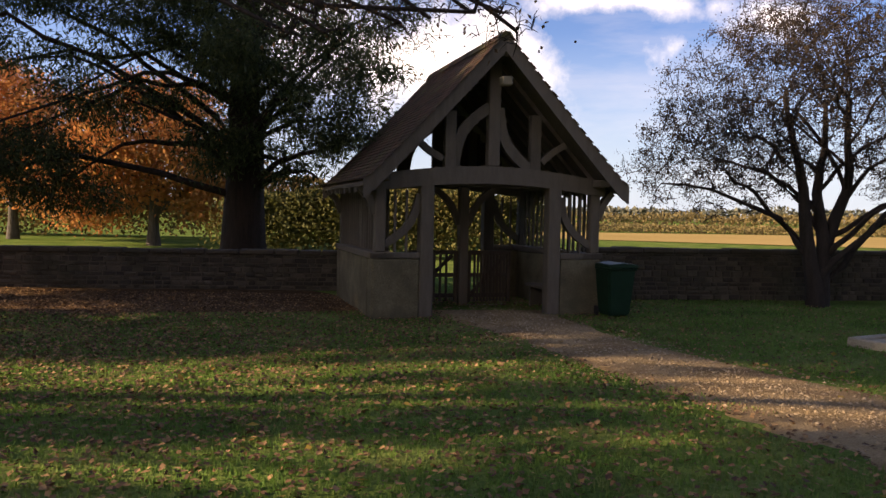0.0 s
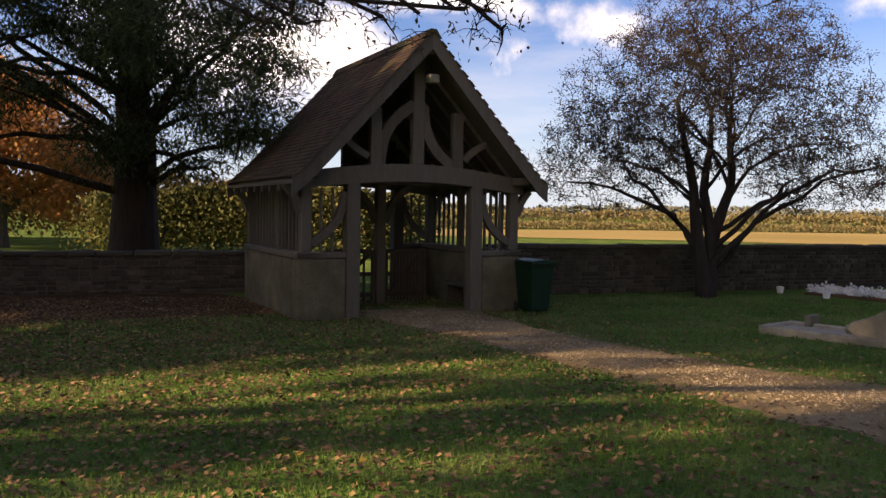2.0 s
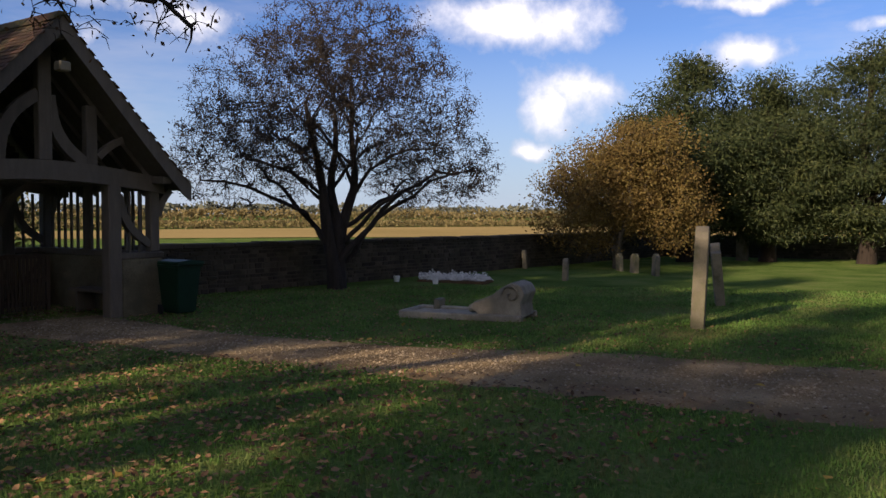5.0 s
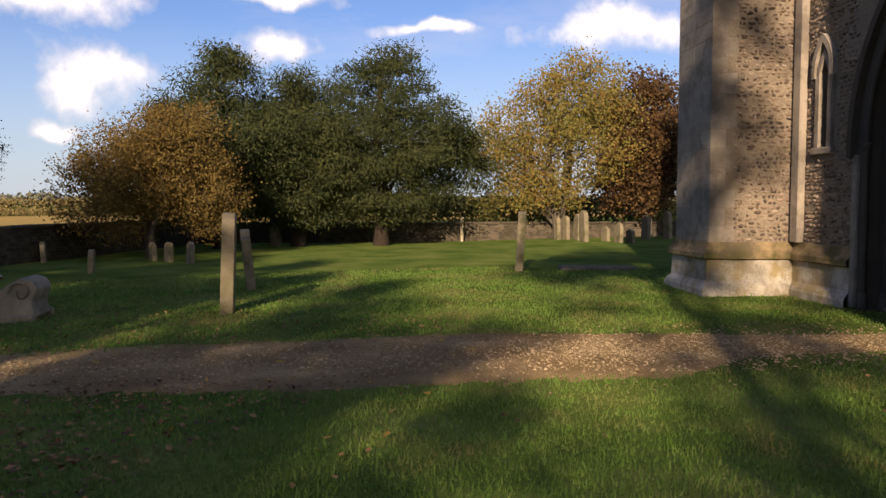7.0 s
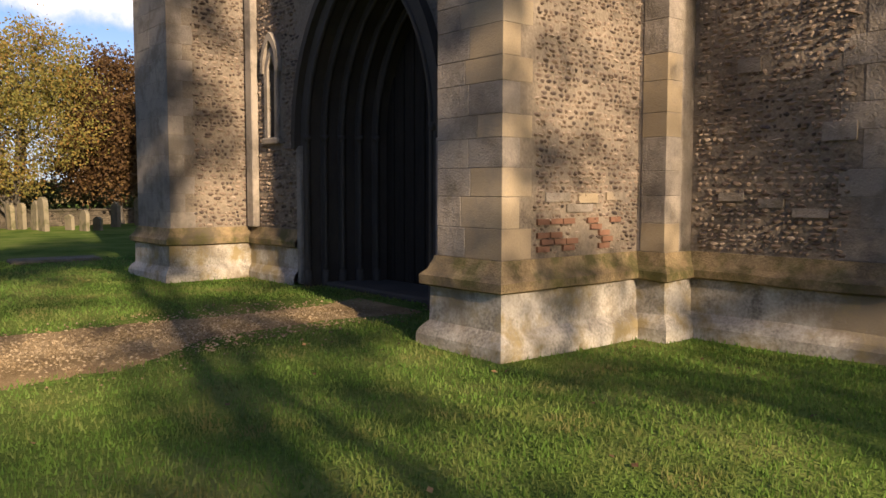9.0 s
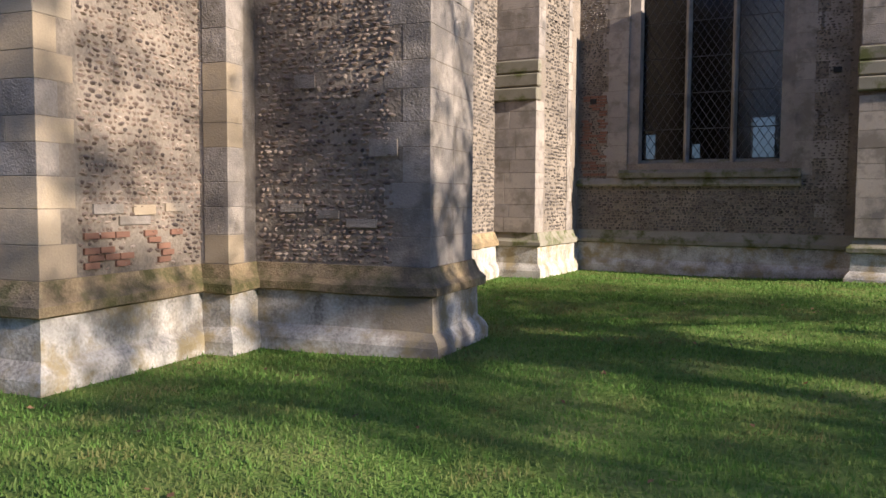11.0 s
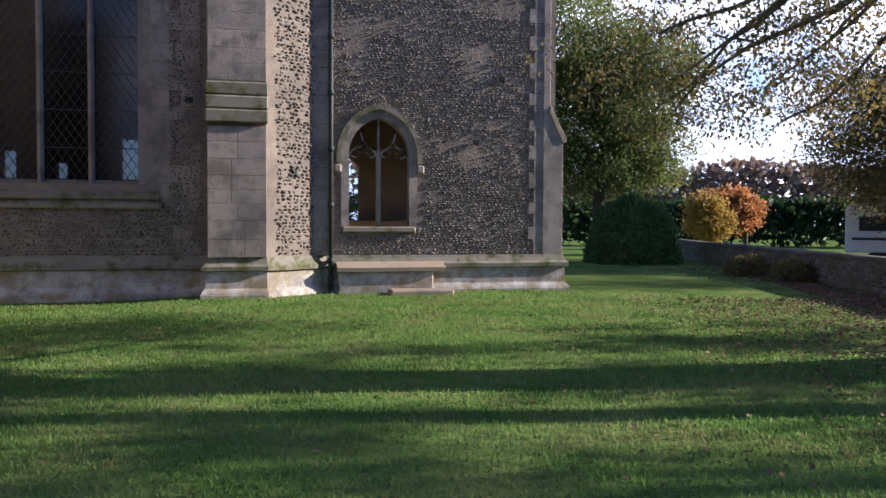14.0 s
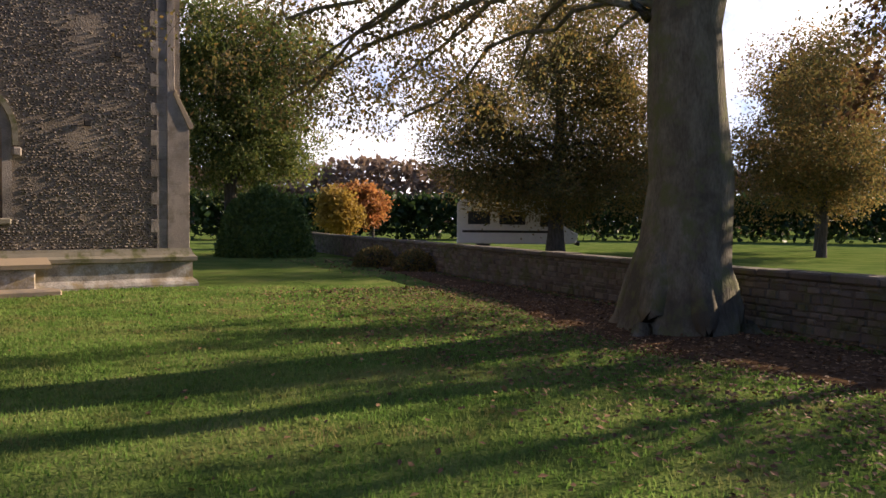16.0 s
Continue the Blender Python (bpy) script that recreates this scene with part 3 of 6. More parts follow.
unit_bm = box((-0.5, -0.5, -0.5), (0.5, 0.5, 0.5))
bmesh.ops.bevel(unit_bm, geom=unit_bm.edges[:], offset=0.012, segments=1, affect="EDGES")
UNIT = {}
for mt in (M_ASHLAR, M_ORANGE, M_BRICK, M_SHADEWALL):
    me = bpy.data.meshes.new("stone_block")
    unit_bm.to_mesh(me)
    me.materials.append(mt)
    UNIT[mt.name] = me
unit_bm.free()
rb = random.Random(77)


def block(parent, lo, hi, mat=None, name="stone_block"):
    ob = new(name, UNIT[(mat or M_ASHLAR).name])
    ob.parent = parent
    ob.location = [(lo[i] + hi[i]) / 2 for i in range(3)]
    ob.scale = [abs(hi[i] - lo[i]) for i in range(3)]
    return ob


def courses(z0, z1, lo=0.24, hi=0.36):
    z = z0
    while z < z1 - 0.1:
        h = rb.uniform(lo, hi)
        yield z, min(z + h, z1)
        z += h


def flints(parent, origin, axis, out, w, h, size, keep=lambda s, z: True, seed=1, label="knapped flint and rubble facing", mat=None):
    """Rough stones set in courses over a wall face; origin at its lower left, axis along it, out from it."""
    rng = np.random.default_rng(seed)
    o, a, n = np.array(origin, float), np.array(axis, float), np.array(out, float)
    verts, faces = [], []
    z = size * 0.4
    while z < h:
        s = rng.random() * size
        rowh = size * (0.55 + 0.35 * rng.random())
        while s < w:
            ln = size * (0.6 + 1.5 * rng.random() ** 1.6)
            if rng.random() < 0.86 and keep(s, z):
                c = o + a * (s + ln / 2) + np.array([0, 0, z + (rng.random() - 0.5) * size * 0.3])
                k = len(verts)
                proud = size * (0.12 + 0.34 * rng.random())
                tilt = (rng.random() - 0.5) * 0.5
                m = 6
                for j in range(m):
                    th = 2 * math.pi * (j + 0.35 * rng.random()) / m
                    dx = math.cos(th) * ln * 0.47
                    dz = math.sin(th) * rowh * 0.47 + tilt * dx
                    verts.append(c + a * dx + np.array([0, 0, dz]) - n * 0.004)
                for j in range(3):
                    th = 2 * math.pi * (j + rng.random() * 0.5) / 3
                    verts.append(c + a * math.cos(th) * ln * 0.2 + np.array([0, 0, math.sin(th) * rowh * 0.2]) + n * proud * (0.7 + 0.5 * rng.random()))
                t = k + m
                for j in range(m):
                    q, r = k + j, k + (j + 1) % m
                    faces.append((q, r, t + j // 2))
                    if j % 2:
                        faces.append((r, t + (j // 2 + 1) % 3, t + j // 2))
                faces.append((t, t + 1, t + 2))
            s += ln * 1.04
        z += rowh
    me = bpy.data.meshes.new("flint_facing")
    me.from_pydata([tuple(v) for v in verts], [], faces)
    ob = part("flint_facing", me, mat or M_FLINT, parent, label)
    ob["kind"] = "stuff"
    return ob


PLINTH = [(0.18, -0.5), (0.18, 0.10), (0.15, 0.17), (0.07, 0.26), (0.06, 0.66), (0.15, 0.685), (0.155, 0.78), (0.09, 0.84), (0.05, 0.93), (0.03, 1.0), (0.0, 1.0)]
FOOT = PLINTH[:5]
MOULD = [(0.06, 0.655)] + PLINTH[5:]

tower = empty("church_tower", pose(5.02, -3.34, -0.1, 0, 0, 201.5), "flint church tower with limestone quoins, angle buttresses and a pointed doorway", "church tower")
nave = empty("church_nave", pose(0.0, -20.9, -0.1, 0, 0, 194), "flint church nave with tall leaded windows, buttresses and side porch", "church")
TOP = 14.0

# tower: the core, the doorway wall and three buttresses
DOOR_X, DOOR_HALF, DOOR_RISE = -5.05, 1.95, 3.0
part("wall", wall_poly([(-11.2, 2.75), (-9.25, 2.75), (-9.25, 3.9), (-0.95, 3.9), (-0.95, 2.75), (0.32, 2.75), (0.32, 13.0), (-11.2, 13.0)], -0.5, TOP), M_MORTAR, tower)
NICHE = [(-8.28, 2.75), (-8.28, 4.1), (-8.14, 4.35), (-8.0, 4.1), (-8.0, 2.75)]
part("doorway_wall", holed_wall(-9.22, -0.98, -0.5, TOP - 0.2, [arch_loop(DOOR_X, DOOR_HALF, -0.45, 2.7, DOOR_RISE), NICHE], 1.8, 3.88), M_MORTAR, tower)
part("wall", wall_poly([(-0.1, 2.42), (0.32, 2.42), (0.32, 3.0), (-0.1, 3.0)], -0.5, 9.5), M_ASHLAR, tower, "limestone corner of the tower")
R_BUT = [(-1.12, 2.7), (-1.12, 0.1), (-0.08, 0.1), (-0.08, 2.7)]
W_BUT = [(0.2, 2.98), (2.66, 2.98), (2.66, 4.45), (0.2, 4.45)]
L_BUT = [(-10.85, 2.7), (-10.85, 0.1), (-9.12, 0.1), (-9.12, 2.7)]
for poly in (R_BUT, W_BUT, L_BUT):
    part("buttress", wall_poly(poly, -0.5, 9.5), M_MORTAR, tower)
west_line = [(-1.12, 1.8), (-1.12, 0.1), (-0.08, 0.1), (-0.08, 2.42), (0.32, 2.42), (0.32, 2.98), (2.66, 2.98), (2.66, 4.45), (0.32, 4.45), (0.32, 12.9)]
east_line = [(-10.85, 2.7), (-10.85, 0.1), (-9.12, 0.1), (-9.12, 1.8), (DOOR_X - DOOR_HALF - 0.12, 1.8)]
for ln in (west_line, east_line):
    part("plinth", moulding(ln, FOOT), M_RENDER, tower, "limewashed stone plinth")
    part("plinth_moulding", moulding(ln, MOULD), M_MOULD, tower, "mossy orange-lichened stone moulding")
# dressed stones: the front of each buttress and its corners
P = 0.006
for i, (z0, z1) in enumerate(courses(1.0, 7.0)):
    g = 0.003
    cut = rb.uniform(0.35, 0.65)
    xm = -1.12 + 1.04 * cut
    back = 0.30 if i % 2 else 0.52
    block(tower, (-1.12 - P, 0.1 - P, z0 + g), (xm - g, 0.55, z1 - g))
    # warmer stone on this corner puts its sunlit edge into the colour
    block(tower, (xm + g, 0.1 - P, z0 + g), (-0.08 + P, 0.1 + back * 0.85, z1 - g), M_ORANGE if rb.random() < 0.55 else M_ASHLAR)
for i, (z0, z1) in enumerate(courses(1.0, 7.5, 0.28, 0.42)):
    g = 0.003
    back = 0.34 if i % 2 else 0.58
    block(tower, (2.66 - back, 2.98 - P, z0 + g), (2.66 + P, 3.72, z1 - g))
    block(tower, (2.2, 3.72 + 2 * g, z0 + g), (2.66 + P, 4.45 + P, z1 - g))
    block(tower, (-0.02, 2.42 - P, z0 + g), (0.32 + P, 2.72, z1 - g), M_ORANGE if rb.random() < 0.5 else M_ASHLAR)
for i, (z0, z1) in enumerate(courses(1.0, 7.5, 0.28, 0.42)):
    g = 0.003
    back = 0.30 if i % 2 else 0.50
    block(tower, (-10.85 - P, 0.1 - P, z0 + g), (-10.0, 0.5, z1 - g))
    block(tower, (-10.0 + 2 * g, 0.1 - P, z0 + g), (-9.12 + P, 0.1 + back, z1 - g))
    block(tower, (-9.1, 1.8 - P, z0 + g), (-8.82 - 0.12 * (i % 2), 2.1, z1 - g))
# odd stones and a brick patch low in the flintwork
for k in range(5):
    z = 1.07 + 0.075 * k
    x = 0.62 + (0.06 if k % 2 else 0)
    while x < 2.0:
        if rb.random() < 0.6:
            block(tower, (-0.12, x, z), (-0.08 + 0.03, x + 0.19, z + 0.062), M_BRICK, "brick")
        x += 0.21
for x, z, w, h in ((1.9, 2.28, 0.36, 0.2), (1.2, 1.55, 0.3, 0.1), (0.7, 1.62, 0.32, 0.1), (1.6, 1.45, 0.4, 0.1), (0.9, 3.1, 0.28, 0.16)):
    block(tower, (x, 2.95, z), (x + w, 2.98 + 0.0, z + h))
    block(tower, (x, 2.98 - 0.025, z), (x + w, 3.05, z + h), M_ORANGE if z > 2 else M_ASHLAR)
for y, z, w, h in ((0.75, 1.62, 0.4, 0.1), (1.3, 1.6, 0.34, 0.11), (1.8, 1.63, 0.3, 0.1), (1.1, 1.5, 0.45, 0.09)):
    block(tower, (-0.15, y, z), (-0.08 + 0.025, y + w, z + h), M_ORANGE if y > 1.2 else M_ASHLAR)
flints(tower, (-0.08, 0.55, 1.02), (0, 1, 0), (1, 0, 0), 1.86, 5.4, 0.075, lambda s, z: not (s < 1.5 and z < 0.4 and (s * 7 + z * 13) % 1 < 0.6), 3)
flints(tower, (0.34, 2.98, 1.02), (1, 0, 0), (0, -1, 0), 1.8, 5.4, 0.08, lambda s, z: True, 4)
flints(tower, (-9.12, 0.55, 1.02), (0, 1, 0), (1, 0, 0), 1.25, 6.2, 0.10, lambda s, z: True, 5)
flints(tower, (-8.8, 1.8, 1.02), (1, 0, 0), (0, -1, 0), 1.55, 6.2, 0.10,
       lambda s, z: not (0.38 < s < 0.95 and 1.5 < z < 3.6) and s < 1.55 - max(0, (z - 2.0)) * 0.02, 6)
# niche: frame, canopy, sill
part("niche_frame", arch_band([(x + (-0.13 if x < -8.14 else 0.13 if x > -8.14 else 0), z + (0.16 if z > 4.2 else 0)) for x, z in NICHE], NICHE, 1.74, 2.1), M_ASHLAR, tower, "weathered limestone niche frame")
part("niche_sill", box((-8.48, 1.7, 2.62), (-7.8, 2.0, 2.75), 0.02), M_ASHLAR, tower)
part("niche_head", arch_band(arch_loop(-8.14, 0.34, 4.0, 4.15, 0.62), arch_loop(-8.14, 0.24, 4.0, 4.15, 0.46), 1.70, 1.84), M_ASHLAR, tower, "pointed label over the niche")
part("pilaster", box((-9.02, 1.64, 1.0), (-8.74, 1.79, TOP - 4), 0.02), M_ASHLAR, tower, "slender limestone wall shaft")
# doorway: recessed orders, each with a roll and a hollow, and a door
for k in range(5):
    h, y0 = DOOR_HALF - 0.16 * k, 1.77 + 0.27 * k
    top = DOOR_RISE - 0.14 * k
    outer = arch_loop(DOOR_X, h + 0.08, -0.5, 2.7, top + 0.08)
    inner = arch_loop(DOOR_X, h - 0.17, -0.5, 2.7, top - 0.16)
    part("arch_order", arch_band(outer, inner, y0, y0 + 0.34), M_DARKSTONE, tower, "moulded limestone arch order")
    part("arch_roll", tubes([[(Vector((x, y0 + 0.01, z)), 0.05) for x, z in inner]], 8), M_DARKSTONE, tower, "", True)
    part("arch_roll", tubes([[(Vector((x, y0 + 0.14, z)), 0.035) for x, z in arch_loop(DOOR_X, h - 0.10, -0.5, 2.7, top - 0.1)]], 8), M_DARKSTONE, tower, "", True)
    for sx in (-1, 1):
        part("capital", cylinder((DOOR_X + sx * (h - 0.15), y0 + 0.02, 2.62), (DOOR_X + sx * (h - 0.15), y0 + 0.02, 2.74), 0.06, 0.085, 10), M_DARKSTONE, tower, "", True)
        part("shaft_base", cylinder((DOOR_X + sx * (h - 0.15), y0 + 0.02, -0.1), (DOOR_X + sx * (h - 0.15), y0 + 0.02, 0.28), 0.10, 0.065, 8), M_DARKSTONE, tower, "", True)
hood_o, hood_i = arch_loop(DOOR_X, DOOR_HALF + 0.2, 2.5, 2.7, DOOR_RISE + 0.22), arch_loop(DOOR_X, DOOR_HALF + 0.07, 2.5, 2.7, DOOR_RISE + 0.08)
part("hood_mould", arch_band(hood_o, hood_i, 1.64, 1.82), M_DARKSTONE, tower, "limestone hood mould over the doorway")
for sx in (-1, 1):
    part("jamb", box((DOOR_X + sx * (DOOR_HALF + 0.06) - 0.07, 1.7, 0.0), (DOOR_X + sx * (DOOR_HALF + 0.06) + 0.07, 1.82, 2.55), 0.02), M_ASHLAR, tower)
door = part("door", box((DOOR_X - 1.25, 3.12, -0.3), (DOOR_X + 1.25, 3.18, 5.4)), M_DOOR, tower, "dark oak plank door")
for i in range(8):
    part("plank", box((DOOR_X - 1.2 + 0.3 * i + 0.012, 3.08, -0.05), (DOOR_X - 0.9 + 0.3 * i - 0.012, 3.125, 5.2), 0.012), M_DOOR, door)
part("notice", box((-4.10, 2.55, 1.60), (-3.93, 2.575, 1.82)), M_RED, tower, "small red paper notice")
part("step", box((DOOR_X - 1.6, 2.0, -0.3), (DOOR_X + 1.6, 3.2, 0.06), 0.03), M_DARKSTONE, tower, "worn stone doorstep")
part("roof", box((-11.5, 2.2, TOP), (0.6, 13.4, TOP + 0.3)), M_LEAD, tower, "lead tower roof")

# nave wall with the tall window, buttresses, porch wall
NW_X, NW_H = -6.13, 1.97
WIN = arch_loop(NW_X, NW_H, 2.72, 8.3, 2.6)
FARWIN = [[(a, 2.9), (a, c), (b, c), (b, 2.9)] for a, b, c in ((-10.3, -9.8, 4.3), (-8.55, -8.15, 3.9), (-6.4, -5.6, 4.8))]
part("wall", holed_wall(-11.6, 0.1, -0.5, TOP - 1, [WIN], 0.0, 0.8), M_MORTAR, nave)
part("wall", holed_wall(-11.6, 0.1, -0.5, TOP - 1, FARWIN, 10.0, 10.6), M_PLASTER, nave, "far side wall of the nave")
part("wall", box((-11.9, 0.0, -0.5), (-11.6, 10.6, TOP - 1)), M_PLASTER, nave)
part("wall", box((0.1, 0.64, -0.5), (0.4, 10.6, TOP - 1)), M_PLASTER, nave)
part("floor", box((-11.6, 0.8, -0.5), (0.1, 10.0, 0.02)), M_RENDER, nave)
part("roof", box((-11.9, -0.2, TOP - 1), (0.4, 10.8, TOP - 0.7)), M_LEAD, nave)
PW_X = 1.40
PORCH_WIN = arch_loop(PW_X, 0.86, 1.72, 3.55, 1.06)
part("wall", holed_wall(0.1, 6.2, -0.5, 8.5, [PORCH_WIN], 0.02, 0.62), M_MORTAR, nave)
part("porch_wall", holed_wall(0.4, 6.2, -0.5, 8.5, [[(0.55, 1.6), (0.55, 3.6), (1.0, 4.0), (1.45, 3.6), (1.45, 1.6)]], 4.4, 4.8), M_PLASTER, nave, "ochre plastered porch wall")
# unseen entrance on the sun side, added and opened wide to light the porch
b = holed_wall(0.62, 4.4, -0.5, 8.5, [[(0.95, -0.45), (0.95, 3.0), (2.2, 4.6), (3.5, 3.0), (3.5, -0.45)]], -0.3, 0.3)
b.transform(Matrix.Translation((5.9, 0, 0)) @ Matrix.Rotation(math.pi / 2, 4, "Z"))
part("porch_wall", b, M_PLASTER, nave, "porch end wall with an unseen entrance added to let sun in")
part("floor", box((0.4, 0.62, -0.5), (6.2, 4.4, 0.05)), M_RENDER, nave)
part("roof", box((0.2, -0.1, 8.5), (6.3, 4.9, 8.75)), M_LEAD, nave)
part("bench", box((0.6, 3.9, 0.0), (5.4, 4.4, 1.9), 0.02), M_PLASTER, nave, "plastered stone seat along the porch")
part("buttress", wall_poly([(-2.78, 0.1), (-2.78, -0.95), (-1.45, -0.95), (0.02, 0.0), (0.02, 0.1)], -0.5, 8.5), M_MORTAR, nave)
part("buttress", wall_poly([(-10.75, 0.1), (-10.75, -2.9), (-9.42, -2.9), (-9.42, 0.1)], -0.5, 8.5), M_MORTAR, nave)
part("buttress", prism([(6.0, -0.5), (6.42, -0.5), (6.42, 4.1), (6.05, 4.85), (6.05, 8.5), (5.85, 8.5), (5.85, -0.5)], -0.03, 0.9, 0.012), M_ASHLAR, nave, "stepped limestone corner buttress")
part("weathering", prism([(6.0, 4.86), (6.06, 4.98), (6.52, 4.12), (6.5, 4.02), (6.40, 4.02)], -0.06, 0.95, 0.01), M_ORANGE, nave, "mossy sloping stone cap")
nave_line = [(-10.75, -2.9), (-9.42, -2.9), (-9.42, 0.0), (-2.78, 0.0), (-2.78, -0.95), (-1.45, -0.95), (0.02, 0.0), (6.42, 0.0), (6.42, 0.9)]
part("plinth", moulding(nave_line, FOOT), M_RENDER, nave, "grey limewashed stone plinth")
part("plinth_moulding", moulding(nave_line, MOULD), M_MOSS, nave, "mossy stone plinth moulding")
part("string_course", ledge([(-0.10, 2.14), (-0.12, 2.2), (0.0, 2.36), (0.05, 2.36), (0.05, 2.14)], -9.42, -3.95), M_MOSS, nave, "mossy stone string course")
# stone caps on the buttress fronts and dressed blocks below and beside them
for x0, x1, yf, zc in ((-2.78, -1.45, -0.95, 4.15), (-10.75, -9.42, -2.9, 4.1)):
    for k in range(3):
        part("weathering", box((x0 - 0.05, yf - 0.20 + 0.06 * k, zc + 0.33 * k), (x1 + 0.05, yf + 0.1, zc + 0.33 * k + 0.30), 0.03), M_MOSS, nave, "mossy stepped stone cap")
    for z0, z1 in courses(1.0, zc, 0.30, 0.46):
        g = 0.003
        xm = x0 + (x1 - x0) * rb.choice((0.4, 0.5, 0.62, 1.2))
        if xm > x1:
            block(nave, (x0 - P, yf - 0.12, z0 + g), (x1 + P, yf + 0.4, z1 - g))
        else:
            block(nave, (x0 - P, yf - 0.12, z0 + g), (xm - g, yf + 0.4, z1 - g))
            block(nave, (xm + g, yf - 0.12, z0 + g), (x1 + P, yf + 0.4, z1 - g))
    for z0, z1 in courses(zc + 1.0, 8.2, 0.30, 0.46):
        block(nave, (x0 - P, yf - P, z0 + 0.004), (x1 + P, yf + 0.4, z1 - 0.004))
for i, (z0, z1) in enumerate(courses(1.0, 8.0, 0.28, 0.44)):
    block(nave, (-0.32 - 0.14 * (i % 2), -0.20, z0 + 0.004), (0.10, 0.1, z1 - 0.004))
    block(nave, (5.6 - 0.15 * (i % 2), -0.008, z0 + 0.004), (5.86, 0.3, z1 - 0.004))
    block(nave, (-9.8, -0.9, z0 + 0.004), (-9.40, -0.55 - 0.12 * (i % 2), z1 - 0.004))
    block(nave, (-3.45 - 0.2 * (i % 2), -0.008, z0 + 0.004), (-3.0, 0.3, z1 - 0.004))
    if z0 > 2.3:
        block(nave, (-8.62 - 0.16 * (i % 2), -0.008, z0 + 0.004), (-8.1, 0.3, z1 - 0.004))
        block(nave, (-4.16, -0.008, z0 + 0.004), (-3.72 + 0.16 * (i % 2), 0.3, z1 - 0.004))
NAVE_KEEP = lambda s, z: not (0.7 < s < 5.65 and z > 1.3)
flints(nave, (-9.42, 0.0, 1.02), (1, 0, 0), (0, -1, 0), 6.4, 7.0, 0.08, NAVE_KEEP, 7, mat=M_FLINT_GREY)
flints(nave, (0.14, 0.02, 1.02), (1, 0, 0), (0, -1, 0), 5.4, 7.3, 0.082, lambda s, z: not (0.15 < s < 2.38 and 0.68 < z < 3.72 - abs(s - 1.26) * 0.75) and noise.noise(Vector((s * 0.9, z * 1.3, 4))) + 0.7 * noise.noise(Vector((s * 31, z * 31, 9))) > -0.32, 8, mat=M_FLINT_GREY)
dgl = Vector((1.47, 0.95, 0)).normalized()
flints(nave, (-1.45 + dgl.x * 0.22, -0.95 + dgl.y * 0.22, 1.02), tuple(dgl), (dgl.y, -dgl.x, 0), 1.1, 7.0, 0.12, lambda s, z: True, 9, mat=M_FLINT_GREY)
flints(nave, (-9.42, -2.5, 1.02), (0, 1, 0), (1, 0, 0), 1.5, 7.0, 0.12, lambda s, z: True, 10, mat=M_FLINT_GREY)
flints(tower, (0.32, 7.0, 1.02), (0.0, 1, 0), (1, 0, 0), 6.0, 7.0, 0.12, lambda s, z: True, 12, mat=M_FLINT_GREY)

# nave wall: brick repairs, an iron tie, black blocks for the darkness of putlog holes
z = 2.42
while z < 4.6:
    x = -9.34 + rb.uniform(0, 0.1)
    while x < -8.72:
        if rb.random() < 0.5:
            block(nave, (x, -0.03, z), (x + 0.2, 0.1, z + 0.062), M_BRICK, "brick")
        x += 0.215
    z += 0.078
tie = Matrix.Translation((-1.45 + dgl.x * 0.80, -0.95 + dgl.y * 0.80, 3.05)) @ Matrix.Rotation(math.atan2(dgl.y, dgl.x), 4, "Z")
for turn in (45, -45):
    part("wall_tie", box((-0.13, -0.06, -0.028), (0.13, 0.0, 0.028), 0.008, None, tie @ Matrix.Rotation(radians(turn), 4, "Y")), M_IRON, nave, "dark iron wall tie")
for x, z in ((-3.35, 4.72), (-9.1, 4.3), (3.9, 3.9), (4.6, 5.6)):
    part("putlog_dark", box((x, -0.055, z), (x + 0.17, -0.012, z + 0.13), 0.01), M_BLACK, nave, "small black block painting a hole's shade on the flintwork")

# tall window: jambs, mullions, glazing with lead lattice
win = empty("window_1", Matrix(), "tall dark leaded church window with stone mullions", "window", "", "structure")
win.matrix_basis = nave.matrix_basis.copy()
part("window_frame", arch_band(arch_loop(NW_X, NW_H + 0.02, 2.72, 8.3, 2.62), arch_loop(NW_X, NW_H - 0.28, 2.72, 8.3, 2.28), 0.05, 0.5), M_ASHLAR, win, "splayed limestone jambs")
part("window_sill", ledge([(-0.13, 2.364), (-0.13, 2.48), (0.45, 2.86), (0.45, 2.364)], -8.3, -3.95), M_MOSS, win, "mossy sloping stone sill")
LIGHTS = [(-7.82, -6.74), (-6.6, -5.63), (-5.45, -4.44)]
for x in (-6.67, -5.54):
    part("mullion", prism([(x - 0.07, 0.30), (x - 0.02, 0.22), (x + 0.02, 0.22), (x + 0.07, 0.30), (x + 0.07, 0.5), (x - 0.07, 0.5)], 2.7, 9.8, 0, None, Matrix(((1, 0, 0, 0), (0, 0, 1, 0), (0, 1, 0, 0), (0, 0, 0, 1)))), M_ASHLAR, win)
